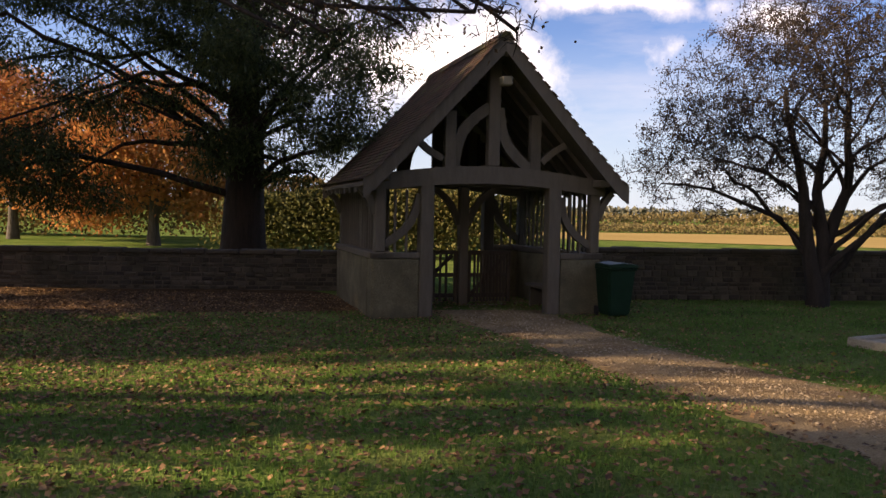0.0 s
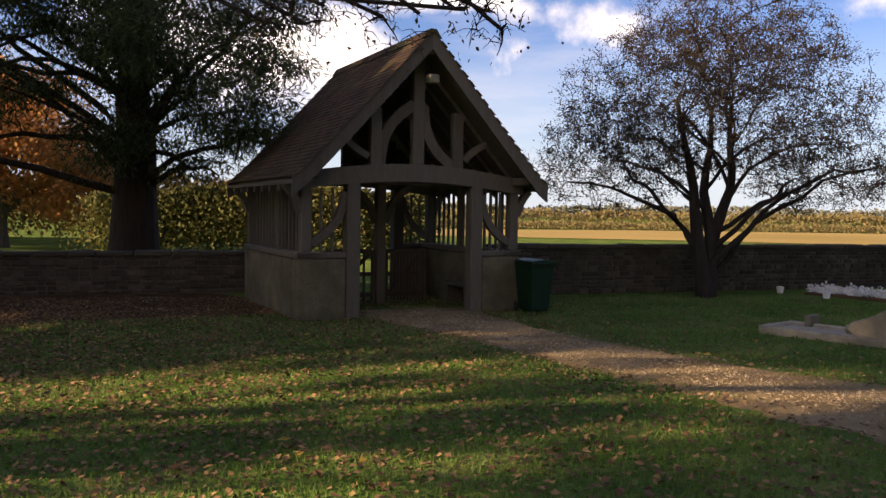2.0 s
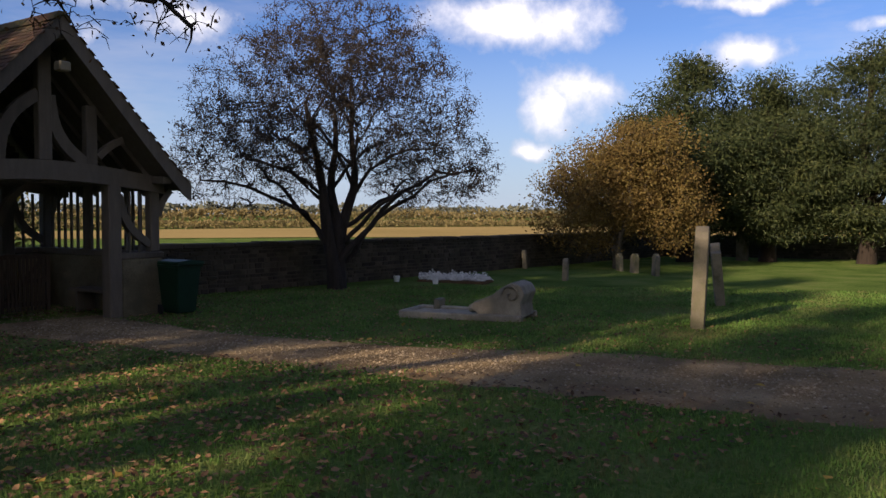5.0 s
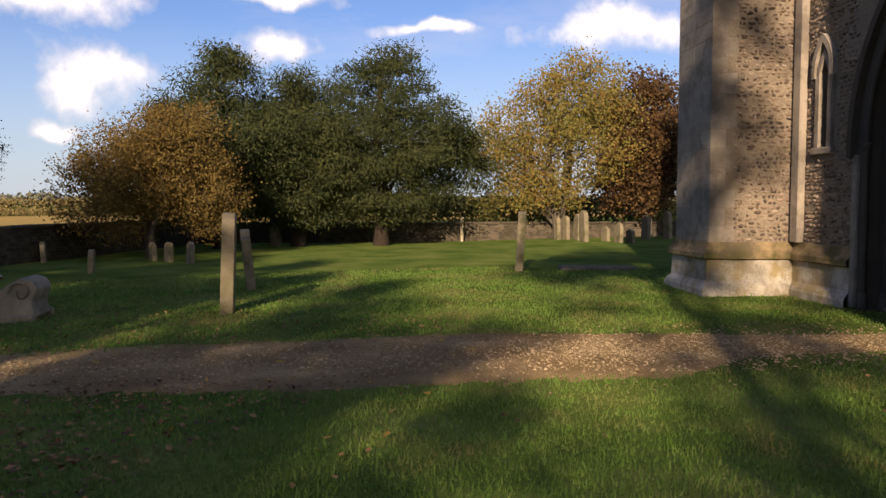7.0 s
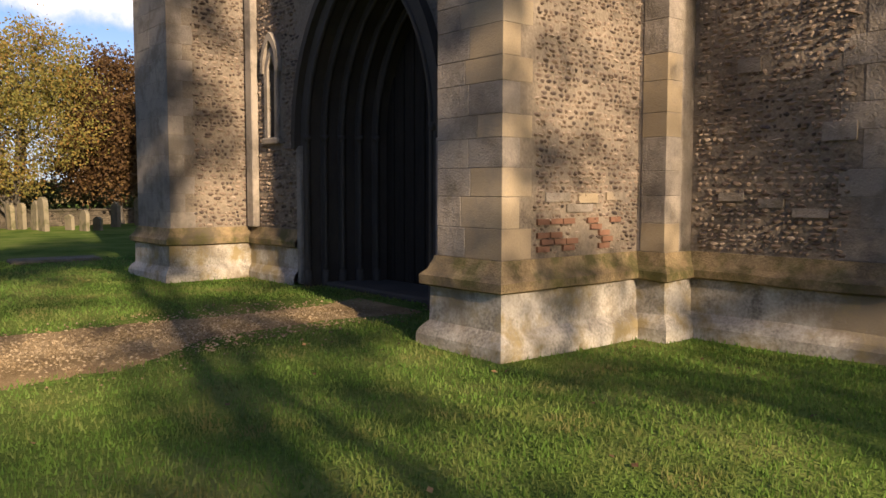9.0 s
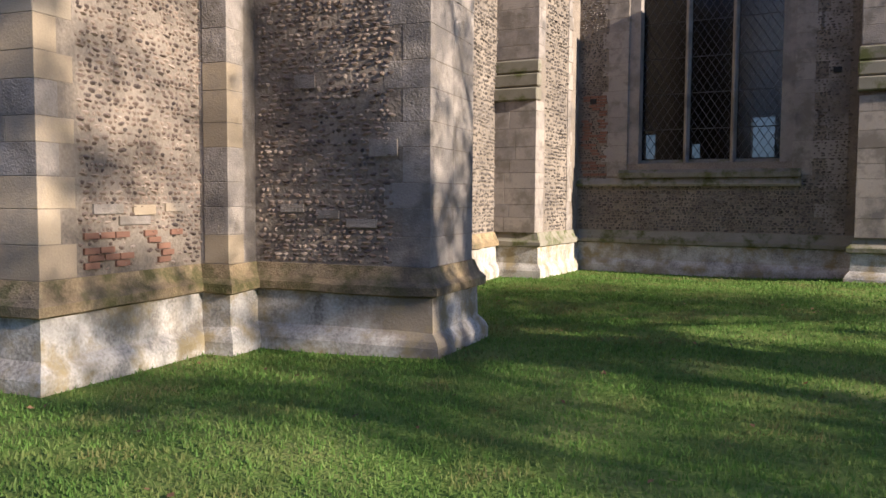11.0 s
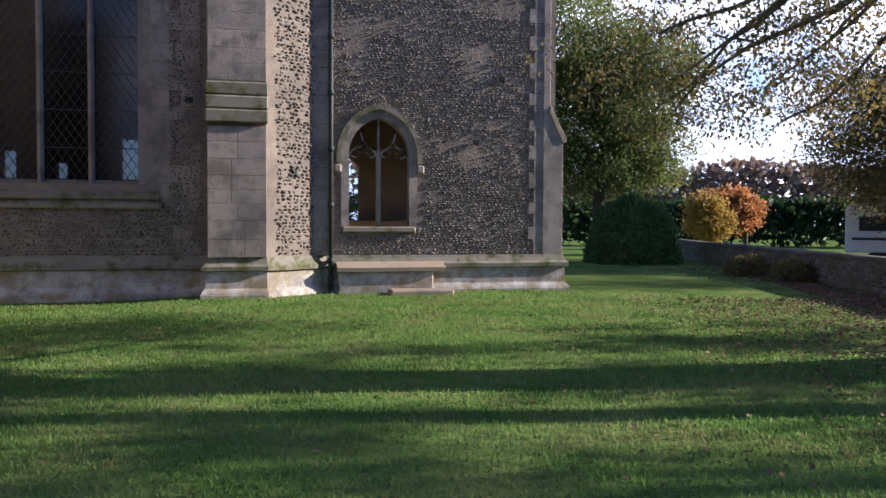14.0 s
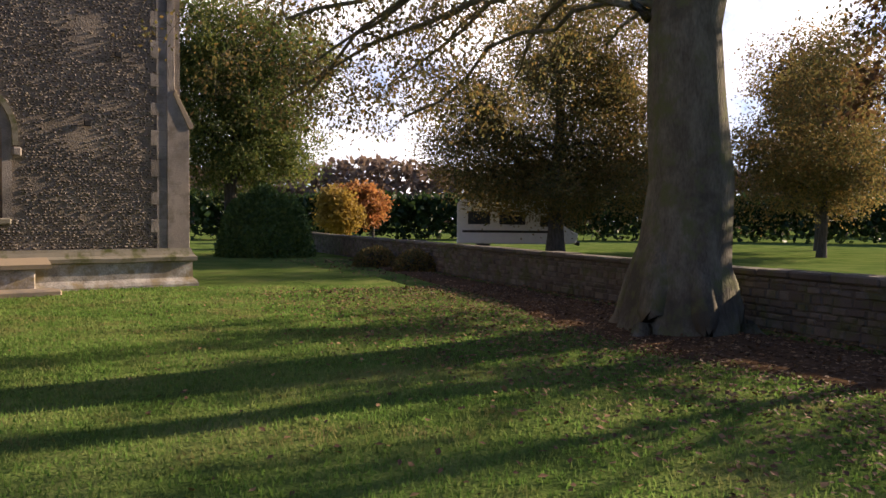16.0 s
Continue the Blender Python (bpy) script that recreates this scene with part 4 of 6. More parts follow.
for x0, x1 in LIGHTS:
    c, h = (x0 + x1) / 2, (x1 - x0) / 2
    part("tracery", arch_band(arch_loop(c, h + 0.06, 8.0, 8.1, 0.95), arch_loop(c, h - 0.05, 8.0, 8.1, 0.8), 0.3, 0.46), M_ASHLAR, win)
    pane = part("pane", prism([(x0 - 0.04, 2.7), (x1 + 0.04, 2.7), (x1 + 0.04, 10.2), (x0 - 0.04, 10.2)], 0.40, 0.408), M_GLASS, win)
    pane.visible_shadow = False
    lead = []
    n = 5
    step = (x1 - x0) / n
    for s in (-1, 1):
        for k in range(-44, 44):
            # diagonals clipped to the light
            za, zb = 2.75 + k * step * 1.5, 2.75 + k * step * 1.5 + s * (x1 - x0) * 1.5
            xa, xb = x0, x1
            if max(za, zb) < 2.75 or min(za, zb) > 8.6:
                continue
            t0 = 0.0 if za >= 2.75 else (2.75 - za) / (zb - za)
            t1 = 1.0 if zb >= 2.75 else (2.75 - za) / (zb - za)
            pa = Vector((xa + (xb - xa) * t0, 0.392, za + (zb - za) * t0))
            pb = Vector((xa + (xb - xa) * t1, 0.392, za + (zb - za) * t1))
            lead.append([(pa, 0.009), (pb, 0.009)])
    part("lead_lattice", tubes(lead, 3), M_LEAD, win, "diamond lead lattice")
for z in (3.6, 4.5, 5.4, 6.3, 7.2):
    part("saddle_bar", box((-7.82, 0.375, z - 0.012), (-4.44, 0.39, z + 0.012)), M_LEAD, win)

# porch window: open two-light window with cusped tracery and hood
pwin = empty("window_2", nave.matrix_basis.copy(), "unglazed two-light porch window with cusped stone tracery", "window", "", "structure")
part("hood_mould", arch_band(arch_loop(PW_X, 1.10, 3.35, 3.55, 1.32), arch_loop(PW_X, 0.98, 3.35, 3.55, 1.18), -0.10, 0.04), M_MOSS, pwin, "mossy hood mould")
part("window_frame", arch_band(arch_loop(PW_X, 0.98, 1.72, 3.55, 1.18), arch_loop(PW_X, 0.78, 1.72, 3.55, 0.97), -0.02, 0.3), M_ASHLAR, pwin, "limestone window surround")
for sx in (-1, 1):
    part("label_stop", box((PW_X + sx * 1.07 - 0.1, -0.12, 3.1), (PW_X + sx * 1.07 + 0.1, 0.02, 3.32), 0.04), M_ASHLAR, pwin)
part("mullion", box((PW_X - 0.055, 0.1, 1.72), (PW_X + 0.055, 0.28, 3.55), 0.03), M_ASHLAR, pwin)
bars = []
for sx in (-1, 1):
    c = PW_X + sx * 0.39
    # ogee heads of the two lights, with cusps, and the branching mullion above
    bars.append([(Vector((PW_X, 0.18, 3.50)), 0.045), (Vector((PW_X + sx * 0.10, 0.18, 3.66)), 0.045), (Vector((PW_X + sx * 0.28, 0.18, 3.78)), 0.042), (Vector((PW_X + sx * 0.40, 0.18, 3.95)), 0.038), (Vector((PW_X + sx * 0.46, 0.18, 4.14)), 0.03)])
    bars.append([(Vector((PW_X + sx * 0.78, 0.18, 3.55)), 0.04), (Vector((PW_X + sx * 0.62, 0.18, 3.74)), 0.04), (Vector((PW_X + sx * 0.46, 0.18, 3.80)), 0.038), (Vector((PW_X + sx * 0.40, 0.18, 3.95)), 0.035)])
    for sy in (-1, 1):
        bars.append([(Vector((c + sy * 0.33, 0.18, 3.56)), 0.035), (Vector((c + sy * 0.20, 0.18, 3.50)), 0.03), (Vector((c + sy * 0.13, 0.18, 3.58)), 0.012)])
        bars.append([(Vector((c + sy * 0.20, 0.18, 3.74)), 0.03), (Vector((c + sy * 0.10, 0.18, 3.62)), 0.024), (Vector((c + sy * 0.03, 0.18, 3.66)), 0.01)])
bars.append([(Vector((PW_X, 0.18, 3.5)), 0.045), (Vector((PW_X, 0.18, 4.5)), 0.035)])
for bar in bars:
    part("tracery", tubes([bar], 8), M_ASHLAR, pwin, "", True)
part("window_sill", box((0.45, -0.08, 1.58), (2.35, 0.5, 1.73), 0.03), M_MOSS, pwin, "mossy stone sill")

pipe = empty("drainpipe", nave.matrix_basis.copy(), "dark green cast-iron drainpipe against the church wall", "drainpipe")
part("pipe", cylinder((0.14, -0.26, 0.06), (0.14, -0.26, 8.4), 0.06), M_IRON, pipe, "", True)
for z in (0.35, 0.8, 2.2, 3.6, 5.0, 6.4):
    part("collar", cylinder((0.14, -0.26, z), (0.14, -0.26, z + 0.14), 0.085), M_IRON, pipe, "", True)
    part("bracket", box((0.06, -0.24, z + 0.03), (0.22, 0.02, z + 0.09), 0.01), M_IRON, pipe)
part("shoe", cylinder((0.14, -0.26, 0.12), (0.14, -0.42, 0.0), 0.062), M_IRON, pipe, "", True)
ledge_seat = empty("stone_bench", nave.matrix_basis.copy(), "low mossy stone bench built against the porch wall", "stone bench")
part("base", box((0.32, -0.42, -0.3), (2.75, -0.14, 0.60), 0.03), M_RENDER, ledge_seat, "limewashed base")
part("seat", ledge([(-0.52, 0.60), (-0.53, 0.70), (-0.14, 0.84), (-0.14, 0.60)], 0.28, 3.05), M_ORANGE, ledge_seat, "lichened sloping stone top")
slab = empty("stone_slab", nave.matrix_basis.copy(), "flat lichened stone slab at the foot of the porch wall", "stone slab")
part("slab", box((1.55, -1.05, -0.3), (3.15, -0.44, 0.17), 0.04), M_ORANGE, slab)
# ---- boundary walls ----
def yard_wall(name, a, b, h, z, label, stone=(0.34, 0.16), mat=None):
    """A rubble wall with a coping; the stones of its near face stand proud. The near face is on its right side."""
    a, b = Vector(a), Vector(b)
    d = b - a
    L = d.length
    root = empty(name, pose(a.x, a.y, z, 0, 0, math.degrees(math.atan2(d.y, d.x))), label, "wall", "", "structure")
    part("wall_core", box((0, -0.2, -0.6), (L, 0.2, h - 0.08)), mat or M_SHADEWALL, root)
    rr = random.Random(name)
    x = 0.0
    while x < L:
        w = min(rr.uniform(0.5, 0.9), L - x)
        k = rr.uniform(-0.015, 0.02)
        part("coping_stone", box((x + 0.006, -0.26, h - 0.08), (x + w - 0.006, 0.26, h + 0.04 + k), 0.03), mat or M_SHADEWALL, root)
        x += w
    verts, faces = [], []
    zz = -0.1
    while zz < h - 0.12:
        ch = rr.uniform(0.09, stone[1])
        x = rr.uniform(-0.2, 0)
        while x < L:
            w = rr.uniform(0.14, stone[0])
            x0, x1, z0, z1 = max(0, x + 0.01), min(L, x + w - 0.01), zz + 0.008, min(zz + ch - 0.008, h - 0.09)
            if x1 - x0 > 0.05 and z1 - z0 > 0.02:
                k = len(verts)
                p = rr.uniform(0.01, 0.045)
                j = lambda: rr.uniform(-0.012, 0.012)
                verts += [(x0, -0.198, z0), (x1, -0.198, z0), (x1, -0.198, z1), (x0, -0.198, z1),
                          (x0 + 0.02 + j(), -0.2 - p, z0 + 0.015 + j()), (x1 - 0.02 + j(), -0.2 - p, z0 + 0.015 + j()), (x1 - 0.02 + j(), -0.2 - p + j(), z1 - 0.015 + j()), (x0 + 0.02 + j(), -0.2 - p, z1 - 0.015)]
                faces += [(k, k + 1, k + 5, k + 4), (k + 1, k + 2, k + 6, k + 5), (k + 2, k + 3, k + 7, k + 6), (k + 3, k, k + 4, k + 7), (k + 4, k + 5, k + 6, k + 7)]
            x += w
        zz += ch
    me = bpy.data.meshes.new("rubble_facing")
    me.from_pydata(verts, [], faces)
    part("rubble_facing", me, mat or M_SHADEWALL, root)["kind"] = "stuff"
    return root


yard_wall("wall_north_1", (-40, 14.5), (-1.3, 19.6), 0.95, -0.33, "rubble stone churchyard wall, deep shade put into its colour")
yard_wall("wall_north_2", (3.2, 18.6), (31, 23.2), 1.22, -0.35, "rubble stone churchyard wall, deep shade put into its colour")
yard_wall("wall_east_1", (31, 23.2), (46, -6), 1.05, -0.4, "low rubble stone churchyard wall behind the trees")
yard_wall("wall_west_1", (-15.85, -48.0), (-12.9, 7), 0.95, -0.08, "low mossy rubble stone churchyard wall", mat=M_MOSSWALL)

# ---- lychgate ----
lych = empty("lychgate", pose(0.93, 15.0, -0.3, 0, 0, 17), "weathered oak lychgate with tiled gable roof on stone base walls", "lychgate")
LD = 3.9


def arc_brace(p0, p1, bulge, width, y0, y1, n=8):
    """A curved timber in x and z between two points, bowed to its left by bulge."""
    a, b = Vector(p0), Vector(p1)
    d = (b - a)
    nrm = Vector((-d.y, d.x)).normalized()
    mid = [a + d * (i / n) + nrm * bulge * math.sin(math.pi * i / n) for i in range(n + 1)]
    up, lo = [], []
    for i, q in enumerate(mid):
        t = (mid[min(n, i + 1)] - mid[max(0, i - 1)]).normalized()
        m = Vector((-t.y, t.x)) * width / 2
        up.append(tuple(q + m))
        lo.append(tuple(q - m))
    return prism(up + lo[::-1], y0, y1)


for sx in (-1, 1):
    x0, x1 = sorted((sx * 1.42, sx * 2.32))
    part("base_wall", box((x0, 0, -0.4), (x1, 0.42, 1.08), 0.03), M_RENDER_OLD, lych, "rendered stone base wall")
    part("base_wall", box((x0, LD - 0.42, -0.4), (x1, LD, 1.08), 0.03), M_RENDER_OLD, lych)
    xa, xb = sorted((sx * 1.94, sx * 2.32))
    part("base_wall", box((xa, 0.424, -0.4), (xb, LD - 0.424, 1.08), 0.02), M_RENDER_OLD, lych)
    part("sill_beam", box((xa - 0.03, 0.0, 1.084), (xb + 0.03, LD, 1.2), 0.015), M_OAK, lych)
    for y in (0.0, LD - 0.22):
        xs = sorted((sx * 1.42, sx * 2.35))
        part("sill_beam", box((xs[0], y, 1.086), (xs[1] - 0.0, y + 0.22, 1.198), 0.015), M_OAK, lych)
        part("post", box((sx * 1.29 - 0.13, y - 0.02, -0.15), (sx * 1.29 + 0.13, y + 0.24, 2.5), 0.02), M_OAK, lych)
        part("corner_post", box((sx * 2.17 - 0.1, y + 0.01, 1.2), (sx * 2.17 + 0.1, y + 0.21, 2.5), 0.02), M_OAK, lych)
        part("brace", arc_brace((sx * 1.42, 2.28), (sx * 2.08, 1.35), sx * -0.16, 0.14, y + 0.04, y + 0.16), M_OAK, lych)
        part("bracket", arc_brace((sx * 2.26, 1.9), (sx * 2.55, 2.4), sx * 0.04, 0.13, y + 0.03, y + 0.18), M_OAK, lych)
        for k in range(2):
            x = sx * (1.66 + 0.22 * k)
            part("baluster", box((x - 0.025, y + 0.08, 1.2), (x + 0.025, y + 0.13, 2.35), 0.008), M_OAK, lych)
    part("wall_plate", box((sx * 2.17 - 0.1, -0.35, 2.5), (sx * 2.17 + 0.1, LD + 0.35, 2.64), 0.015), M_OAK, lych)
    for k in range(1, 15):
        y = 0.2 + (LD - 0.4) * k / 15
        part("baluster", box((sx * 2.14 - 0.025, y - 0.03, 1.2), (sx * 2.14 + 0.025, y + 0.03, 2.5), 0.008), M_OAK, lych)
    part("middle_post", box((sx * 2.06 - 0.09, LD / 2 - 0.1, 0.0), (sx * 2.06 + 0.0, LD / 2 + 0.1, 2.5), 0.015), M_OAK, lych)
for y in (-0.03, LD - 0.21):
    n = 12
    topline = [(-2.35 + 4.7 * i / n, 2.62 + 0.22 * math.sin(math.pi * i / n)) for i in range(n + 1)]
    botline = [(x, z - 0.30 - 0.03 * math.cos(math.pi * x / 4.7)) for x, z in topline]
    part("tie_beam", prism(topline + botline[::-1], y, y + 0.24), M_OAK, lych, "cambered oak tie beam")
    part("king_post", box((-0.12, y + 0.03, 2.84), (0.12, y + 0.2, 4.9), 0.015), M_OAK, lych)
    for sx in (-1, 1):
        part("strut", box((sx * 0.86 - 0.11, y + 0.04, 2.78), (sx * 0.86 + 0.11, y + 0.19, 3.85), 0.015), M_OAK, lych)
        part("arch_brace", arc_brace((sx * 0.78, 2.8), (sx * 0.1, 3.95), sx * -0.20 if sx < 0 else -0.20 * sx * -1, 0.2, y + 0.05, y + 0.17), M_OAK, lych)
        part("brace", arc_brace((sx * 1.0, 2.95), (sx * 1.5, 3.3), 0.03, 0.12, y + 0.05, y + 0.17), M_OAK, lych)
part("ridge_beam", box((-0.08, -0.45, 4.82), (0.08, LD + 0.4, 5.02), 0.01), M_OAK, lych)
PROFILE = [(0.0, 5.22), (0.8, 4.35), (1.6, 3.48), (2.15, 2.90), (2.42, 2.63), (2.60, 2.50)]


def roof_at(s):
    """A point of the roof's slope, s metres down from the ridge, with its direction."""
    for (xa, za), (xb, zb) in zip(PROFILE, PROFILE[1:]):
        l = math.hypot(xb - xa, zb - za)
        if s <= l:
            return xa + (xb - xa) * s / l, za + (zb - za) * s / l, (xb - xa) / l, (zb - za) / l
        s -= l
    return PROFILE[-1][0], PROFILE[-1][1], 0.95, -0.3


SLOPE = sum(math.hypot(b[0] - a[0], b[1] - a[1]) for a, b in zip(PROFILE, PROFILE[1:]))
rt = random.Random(8)
for sx in (-1, 1):
    under = [(sx * x, z - 0.05) for x, z in PROFILE] + [(sx * x, z - 0.11) for x, z in reversed(PROFILE)]
    part("roof_board", prism(under, -0.5, LD + 0.45), M_OAK, lych, "dark oak roof boarding")
    for k in range(7):
        y = 0.35 + k * 0.55
        raf = [(sx * x, z - 0.11) for x, z in PROFILE] + [(sx * x, z - 0.22) for x, z in reversed(PROFILE)]
        part("rafter", prism(raf, y - 0.05, y + 0.05), M_OAK, lych)
    for y in (-0.52, LD + 0.42):
        bb = [(sx * x, z + 0.02) for x, z in PROFILE] + [(sx * x, z - 0.32) for x, z in reversed(PROFILE)]
        part("bargeboard", prism(bb, y, y + 0.05), M_OAK, lych, "weathered oak bargeboard")
    verts, faces = [], []
    rows = 34
    for r in range(rows):
        s0 = SLOPE * r / rows
        s1 = min(SLOPE + 0.02, s0 + SLOPE / rows * 1.5)
        y = -0.58 + (0.085 if r % 2 else 0)
        while y < LD + 0.48:
            w = 0.165
            lift = rt.uniform(0, 0.009)
            xa, za, ca, sa = roof_at(s0)
            xb, zb, cb, sb = roof_at(s1)
            k = len(verts)
            for (px, pz, c, s, hh) in ((xa, za, ca, sa, 0.0), (xb, zb, cb, sb, 0.010 + lift)):
                for dy in (0.004, w - 0.004):
                    verts.append((sx * (px - s * hh), y + dy, pz + c * hh))
                    verts.append((sx * (px - s * (hh + 0.010)), y + dy, pz + c * (hh + 0.010)))
            faces += [(k + 1, k + 3, k + 7, k + 5), (k + 4, k + 5, k + 7, k + 6), (k, k + 1, k + 5, k + 4), (k + 2, k + 6, k + 7, k + 3)]
            y += w + 0.004
    me = bpy.data.meshes.new("roof_tiles")
    me.from_pydata(verts, [], faces)
    part("roof_tiles", me, M_TILE, lych, "mossy brown clay plain tiles")["kind"] = "stuff"
for k in range(16):
    y = -0.55 + k * 0.31
    b = prism([(-0.17, 5.10), (-0.06, 5.26), (0.06, 5.26), (0.17, 5.10), (0.05, 5.19), (-0.05, 5.19)], y, y + 0.30)
    part("ridge_tile", b, M_TILE, lych)
# boards added to darken the right half of the far gable
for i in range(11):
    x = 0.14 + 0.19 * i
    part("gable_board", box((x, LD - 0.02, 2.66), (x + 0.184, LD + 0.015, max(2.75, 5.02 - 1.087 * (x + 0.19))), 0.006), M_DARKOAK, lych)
part("lamp_box", box((-0.1, -0.62, 4.28), (0.1, -0.42, 4.44), 0.02), M_STONE, lych, "pale weathered light fitting under the gable")
part("threshold", box((-1.15, LD / 2 - 0.12, -0.25), (1.15, LD / 2 + 0.12, -0.02), 0.02), M_TOMB, lych, "worn pale stone threshold")
part("gate_post", box((-0.04, LD / 2 - 0.1, -0.1), (0.16, LD / 2 + 0.1, 2.5), 0.015), M_OAK, lych)
part("beam", box((-2.1, LD / 2 - 0.1, 2.5), (2.1, LD / 2 + 0.1, 2.7), 0.015), M_OAK, lych)
for sx in (-1, 1):
    part("brace", arc_brace((0.06 + sx * 0.1, 1.7), (0.06 + sx * 0.75, 2.5), sx * 0.12, 0.13, LD / 2 - 0.06, LD / 2 + 0.06), M_OAK, lych)


def gate(x0, x1, step, label):
    g = empty("wooden_gate", pose(0.93, 15.0, -0.3, 0, 0, 17) @ pose(0, LD / 2, 0), label, "gate", "lychgate gates")
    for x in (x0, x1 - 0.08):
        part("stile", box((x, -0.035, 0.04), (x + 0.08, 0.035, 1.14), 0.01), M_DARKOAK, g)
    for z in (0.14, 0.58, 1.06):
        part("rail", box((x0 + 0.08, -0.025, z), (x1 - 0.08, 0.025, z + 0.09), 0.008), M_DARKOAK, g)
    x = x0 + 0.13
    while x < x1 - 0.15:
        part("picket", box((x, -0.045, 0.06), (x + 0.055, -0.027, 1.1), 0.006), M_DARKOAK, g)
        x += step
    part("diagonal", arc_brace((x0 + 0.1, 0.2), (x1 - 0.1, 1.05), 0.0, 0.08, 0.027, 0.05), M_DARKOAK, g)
    return g


gate(-1.14, -0.05, 0.135, "dark oak picket gate closed across the lychgate")
gate(0.17, 1.16, 0.075, "dark oak close-boarded gate leaf in the lychgate")
for sx in (-1, 1):
    bench = empty("wooden_bench", pose(0.93, 15.0, -0.3, 0, 0, 17) @ pose(sx * 1.68, 0, 0), "plain oak bench along the lychgate wall", "bench", "lychgate benches")
    part("seat", box((-0.24, 0.45, 0.40), (0.24, LD / 2 - 0.15, 0.46), 0.012), M_OAK, bench)
    for y in (0.6, LD / 2 - 0.4):
        part("leg", box((-0.2, y, -0.1), (0.2, y + 0.07, 0.40), 0.012), M_OAK, bench)
step_floor = part("paving", box((-1.9, 0.0, -0.4), (1.9, LD, -0.03), 0.01), M_PATH, lych, "trodden gravel floor of the gate")

# ---- wheelie bin ----
wbin = empty("wheelie_bin", pose(3.38, 15.45, -0.33, 0, 0, 14), "dark green plastic wheelie bin beside the lychgate", "bin")
b = bmesh.new()
vs = [[b.verts.new((sx * w, sy * d, z)) for sx, sy in ((-1, -1), (1, -1), (1, 1), (-1, 1))] for w, d, z in ((0.22, 0.24, 0.05), (0.285, 0.33, 0.96))]
for i in range(4):
    b.faces.new((vs[0][i], vs[0][(i + 1) % 4], vs[1][(i + 1) % 4], vs[1][i]))
b.faces.new(vs[0][::-1])
b.faces.new(vs[1])
bmesh.ops.bevel(b, geom=b.edges[:], offset=0.03, segments=2, affect="EDGES")
part("body", b, M_BIN, wbin)
part("rim", box((-0.305, -0.36, 0.93), (0.305, 0.36, 0.98), 0.015), M_BIN, wbin)
part("lid", prism([(-0.31, 0.985), (0.31, 0.985), (0.29, 1.05), (0.0, 1.08), (-0.29, 1.05)], -0.40, 0.34, 0.012), M_BIN, wbin)
part("handle", cylinder((-0.24, 0.40, 0.99), (0.24, 0.40, 0.99), 0.017), M_BLACK, wbin)
for sx in (-1, 1):
    part("wheel", cylinder((sx * 0.25, 0.24, 0.10), (sx * 0.30, 0.24, 0.10), 0.10, None, 16), M_TYRE, wbin)


# ---- graves ----
def gravestone(x, y, h, w, turn, lean, top="round", label="weathered grey-green headstone in the grass"):
    g = empty("gravestone", pose(x, y, ground_z(x, y), lean, lean * 0.6, turn), label, "gravestone", "churchyard headstones")
    t = 0.05 + 0.035 * h
    if top == "round":
        n = 8
        line = [(-w / 2, -0.3), (-w / 2, h - w * 0.45)] + [(-w / 2 * math.cos(math.pi * i / n), h - w * 0.45 + w * 0.45 * math.sin(math.pi * i / n)) for i in range(1, n)] + [(w / 2, h - w * 0.45), (w / 2, -0.3)]
    elif top == "shoulder":
        line = [(-w / 2, -0.3), (-w / 2, h * 0.86), (-w * 0.3, h * 0.88), (-w * 0.22, h * 0.96), (0, h), (w * 0.22, h * 0.96), (w * 0.3, h * 0.88), (w / 2, h * 0.86), (w / 2, -0.3)]
    else:
        line = [(-w / 2, -0.3), (-w / 2, h), (w / 2, h), (w / 2, -0.3)]
    b = prism(line, -t, t, 0.012)
    for v in b.verts:
        v.co += Vector((noise.noise(v.co * 4 + Vector((x, y, 0))) * 0.012, noise.noise(v.co * 4 + Vector((y, x, 5))) * 0.012, 0))
    part("stone", b, M_STONE, g)
    return g


EDGE = 30
gravestone(9.0, 7.6, 1.66, 0.72, EDGE, 2, "round", "tall thin lichened headstone seen edge on")
gravestone(12.7, 9.4, 1.32, 0.72, EDGE + 4, -6, "shoulder", "leaning thin headstone seen edge on")
gravestone(18.1, 4.6, 1.58, 0.7, 12, 3, "round", "tall leaning headstone seen edge on")
for x, y, h, w, tn in ((18.3, 20.6, 0.68, 0.5, 40), (15.5, 16.2, 0.66, 0.5, 35), (20.2, 17.8, 0.62, 0.45, 55), (19.7, 16.8, 0.66, 0.45, 60), (19.2, 15.6, 0.72, 0.5, 50),
                       (29.7, 18.5, 1.33, 0.5, 90), (37.3, 6.8, 1.2, 0.5, 30), (37.5, 6.4, 1.2, 0.5, 35), (36.2, 5.66, 1.3, 0.6, 30), (34.9, 5.14, 1.47, 0.6, 32),
                       (35.4, 4.2, 0.7, 0.6, 34), (34.3, 3.5, 0.9, 0.65, 30), (34.6, 3.0, 0.6, 0.55, 36), (38.9, 1.5, 1.38, 0.6, 30), (37.8, 2.5, 1.2, 0.6, 33)):
    gravestone(x, y, h, w, tn, 3 * math.sin(x * 3), "round" if int(x * 10) % 2 else "shoulder")
gravestone(7.45, 12.4, 0.30, 0.34, 30, 0, "flat", "small square footstone in the grass")
wp = empty("wooden_post", pose(36.2, 11.5, -0.3), "pale wooden post at the lawn's edge", "post")
part("post", box((-0.07, -0.07, -0.3), (0.07, 0.07, 1.25), 0.02), M_TOMB, wp)
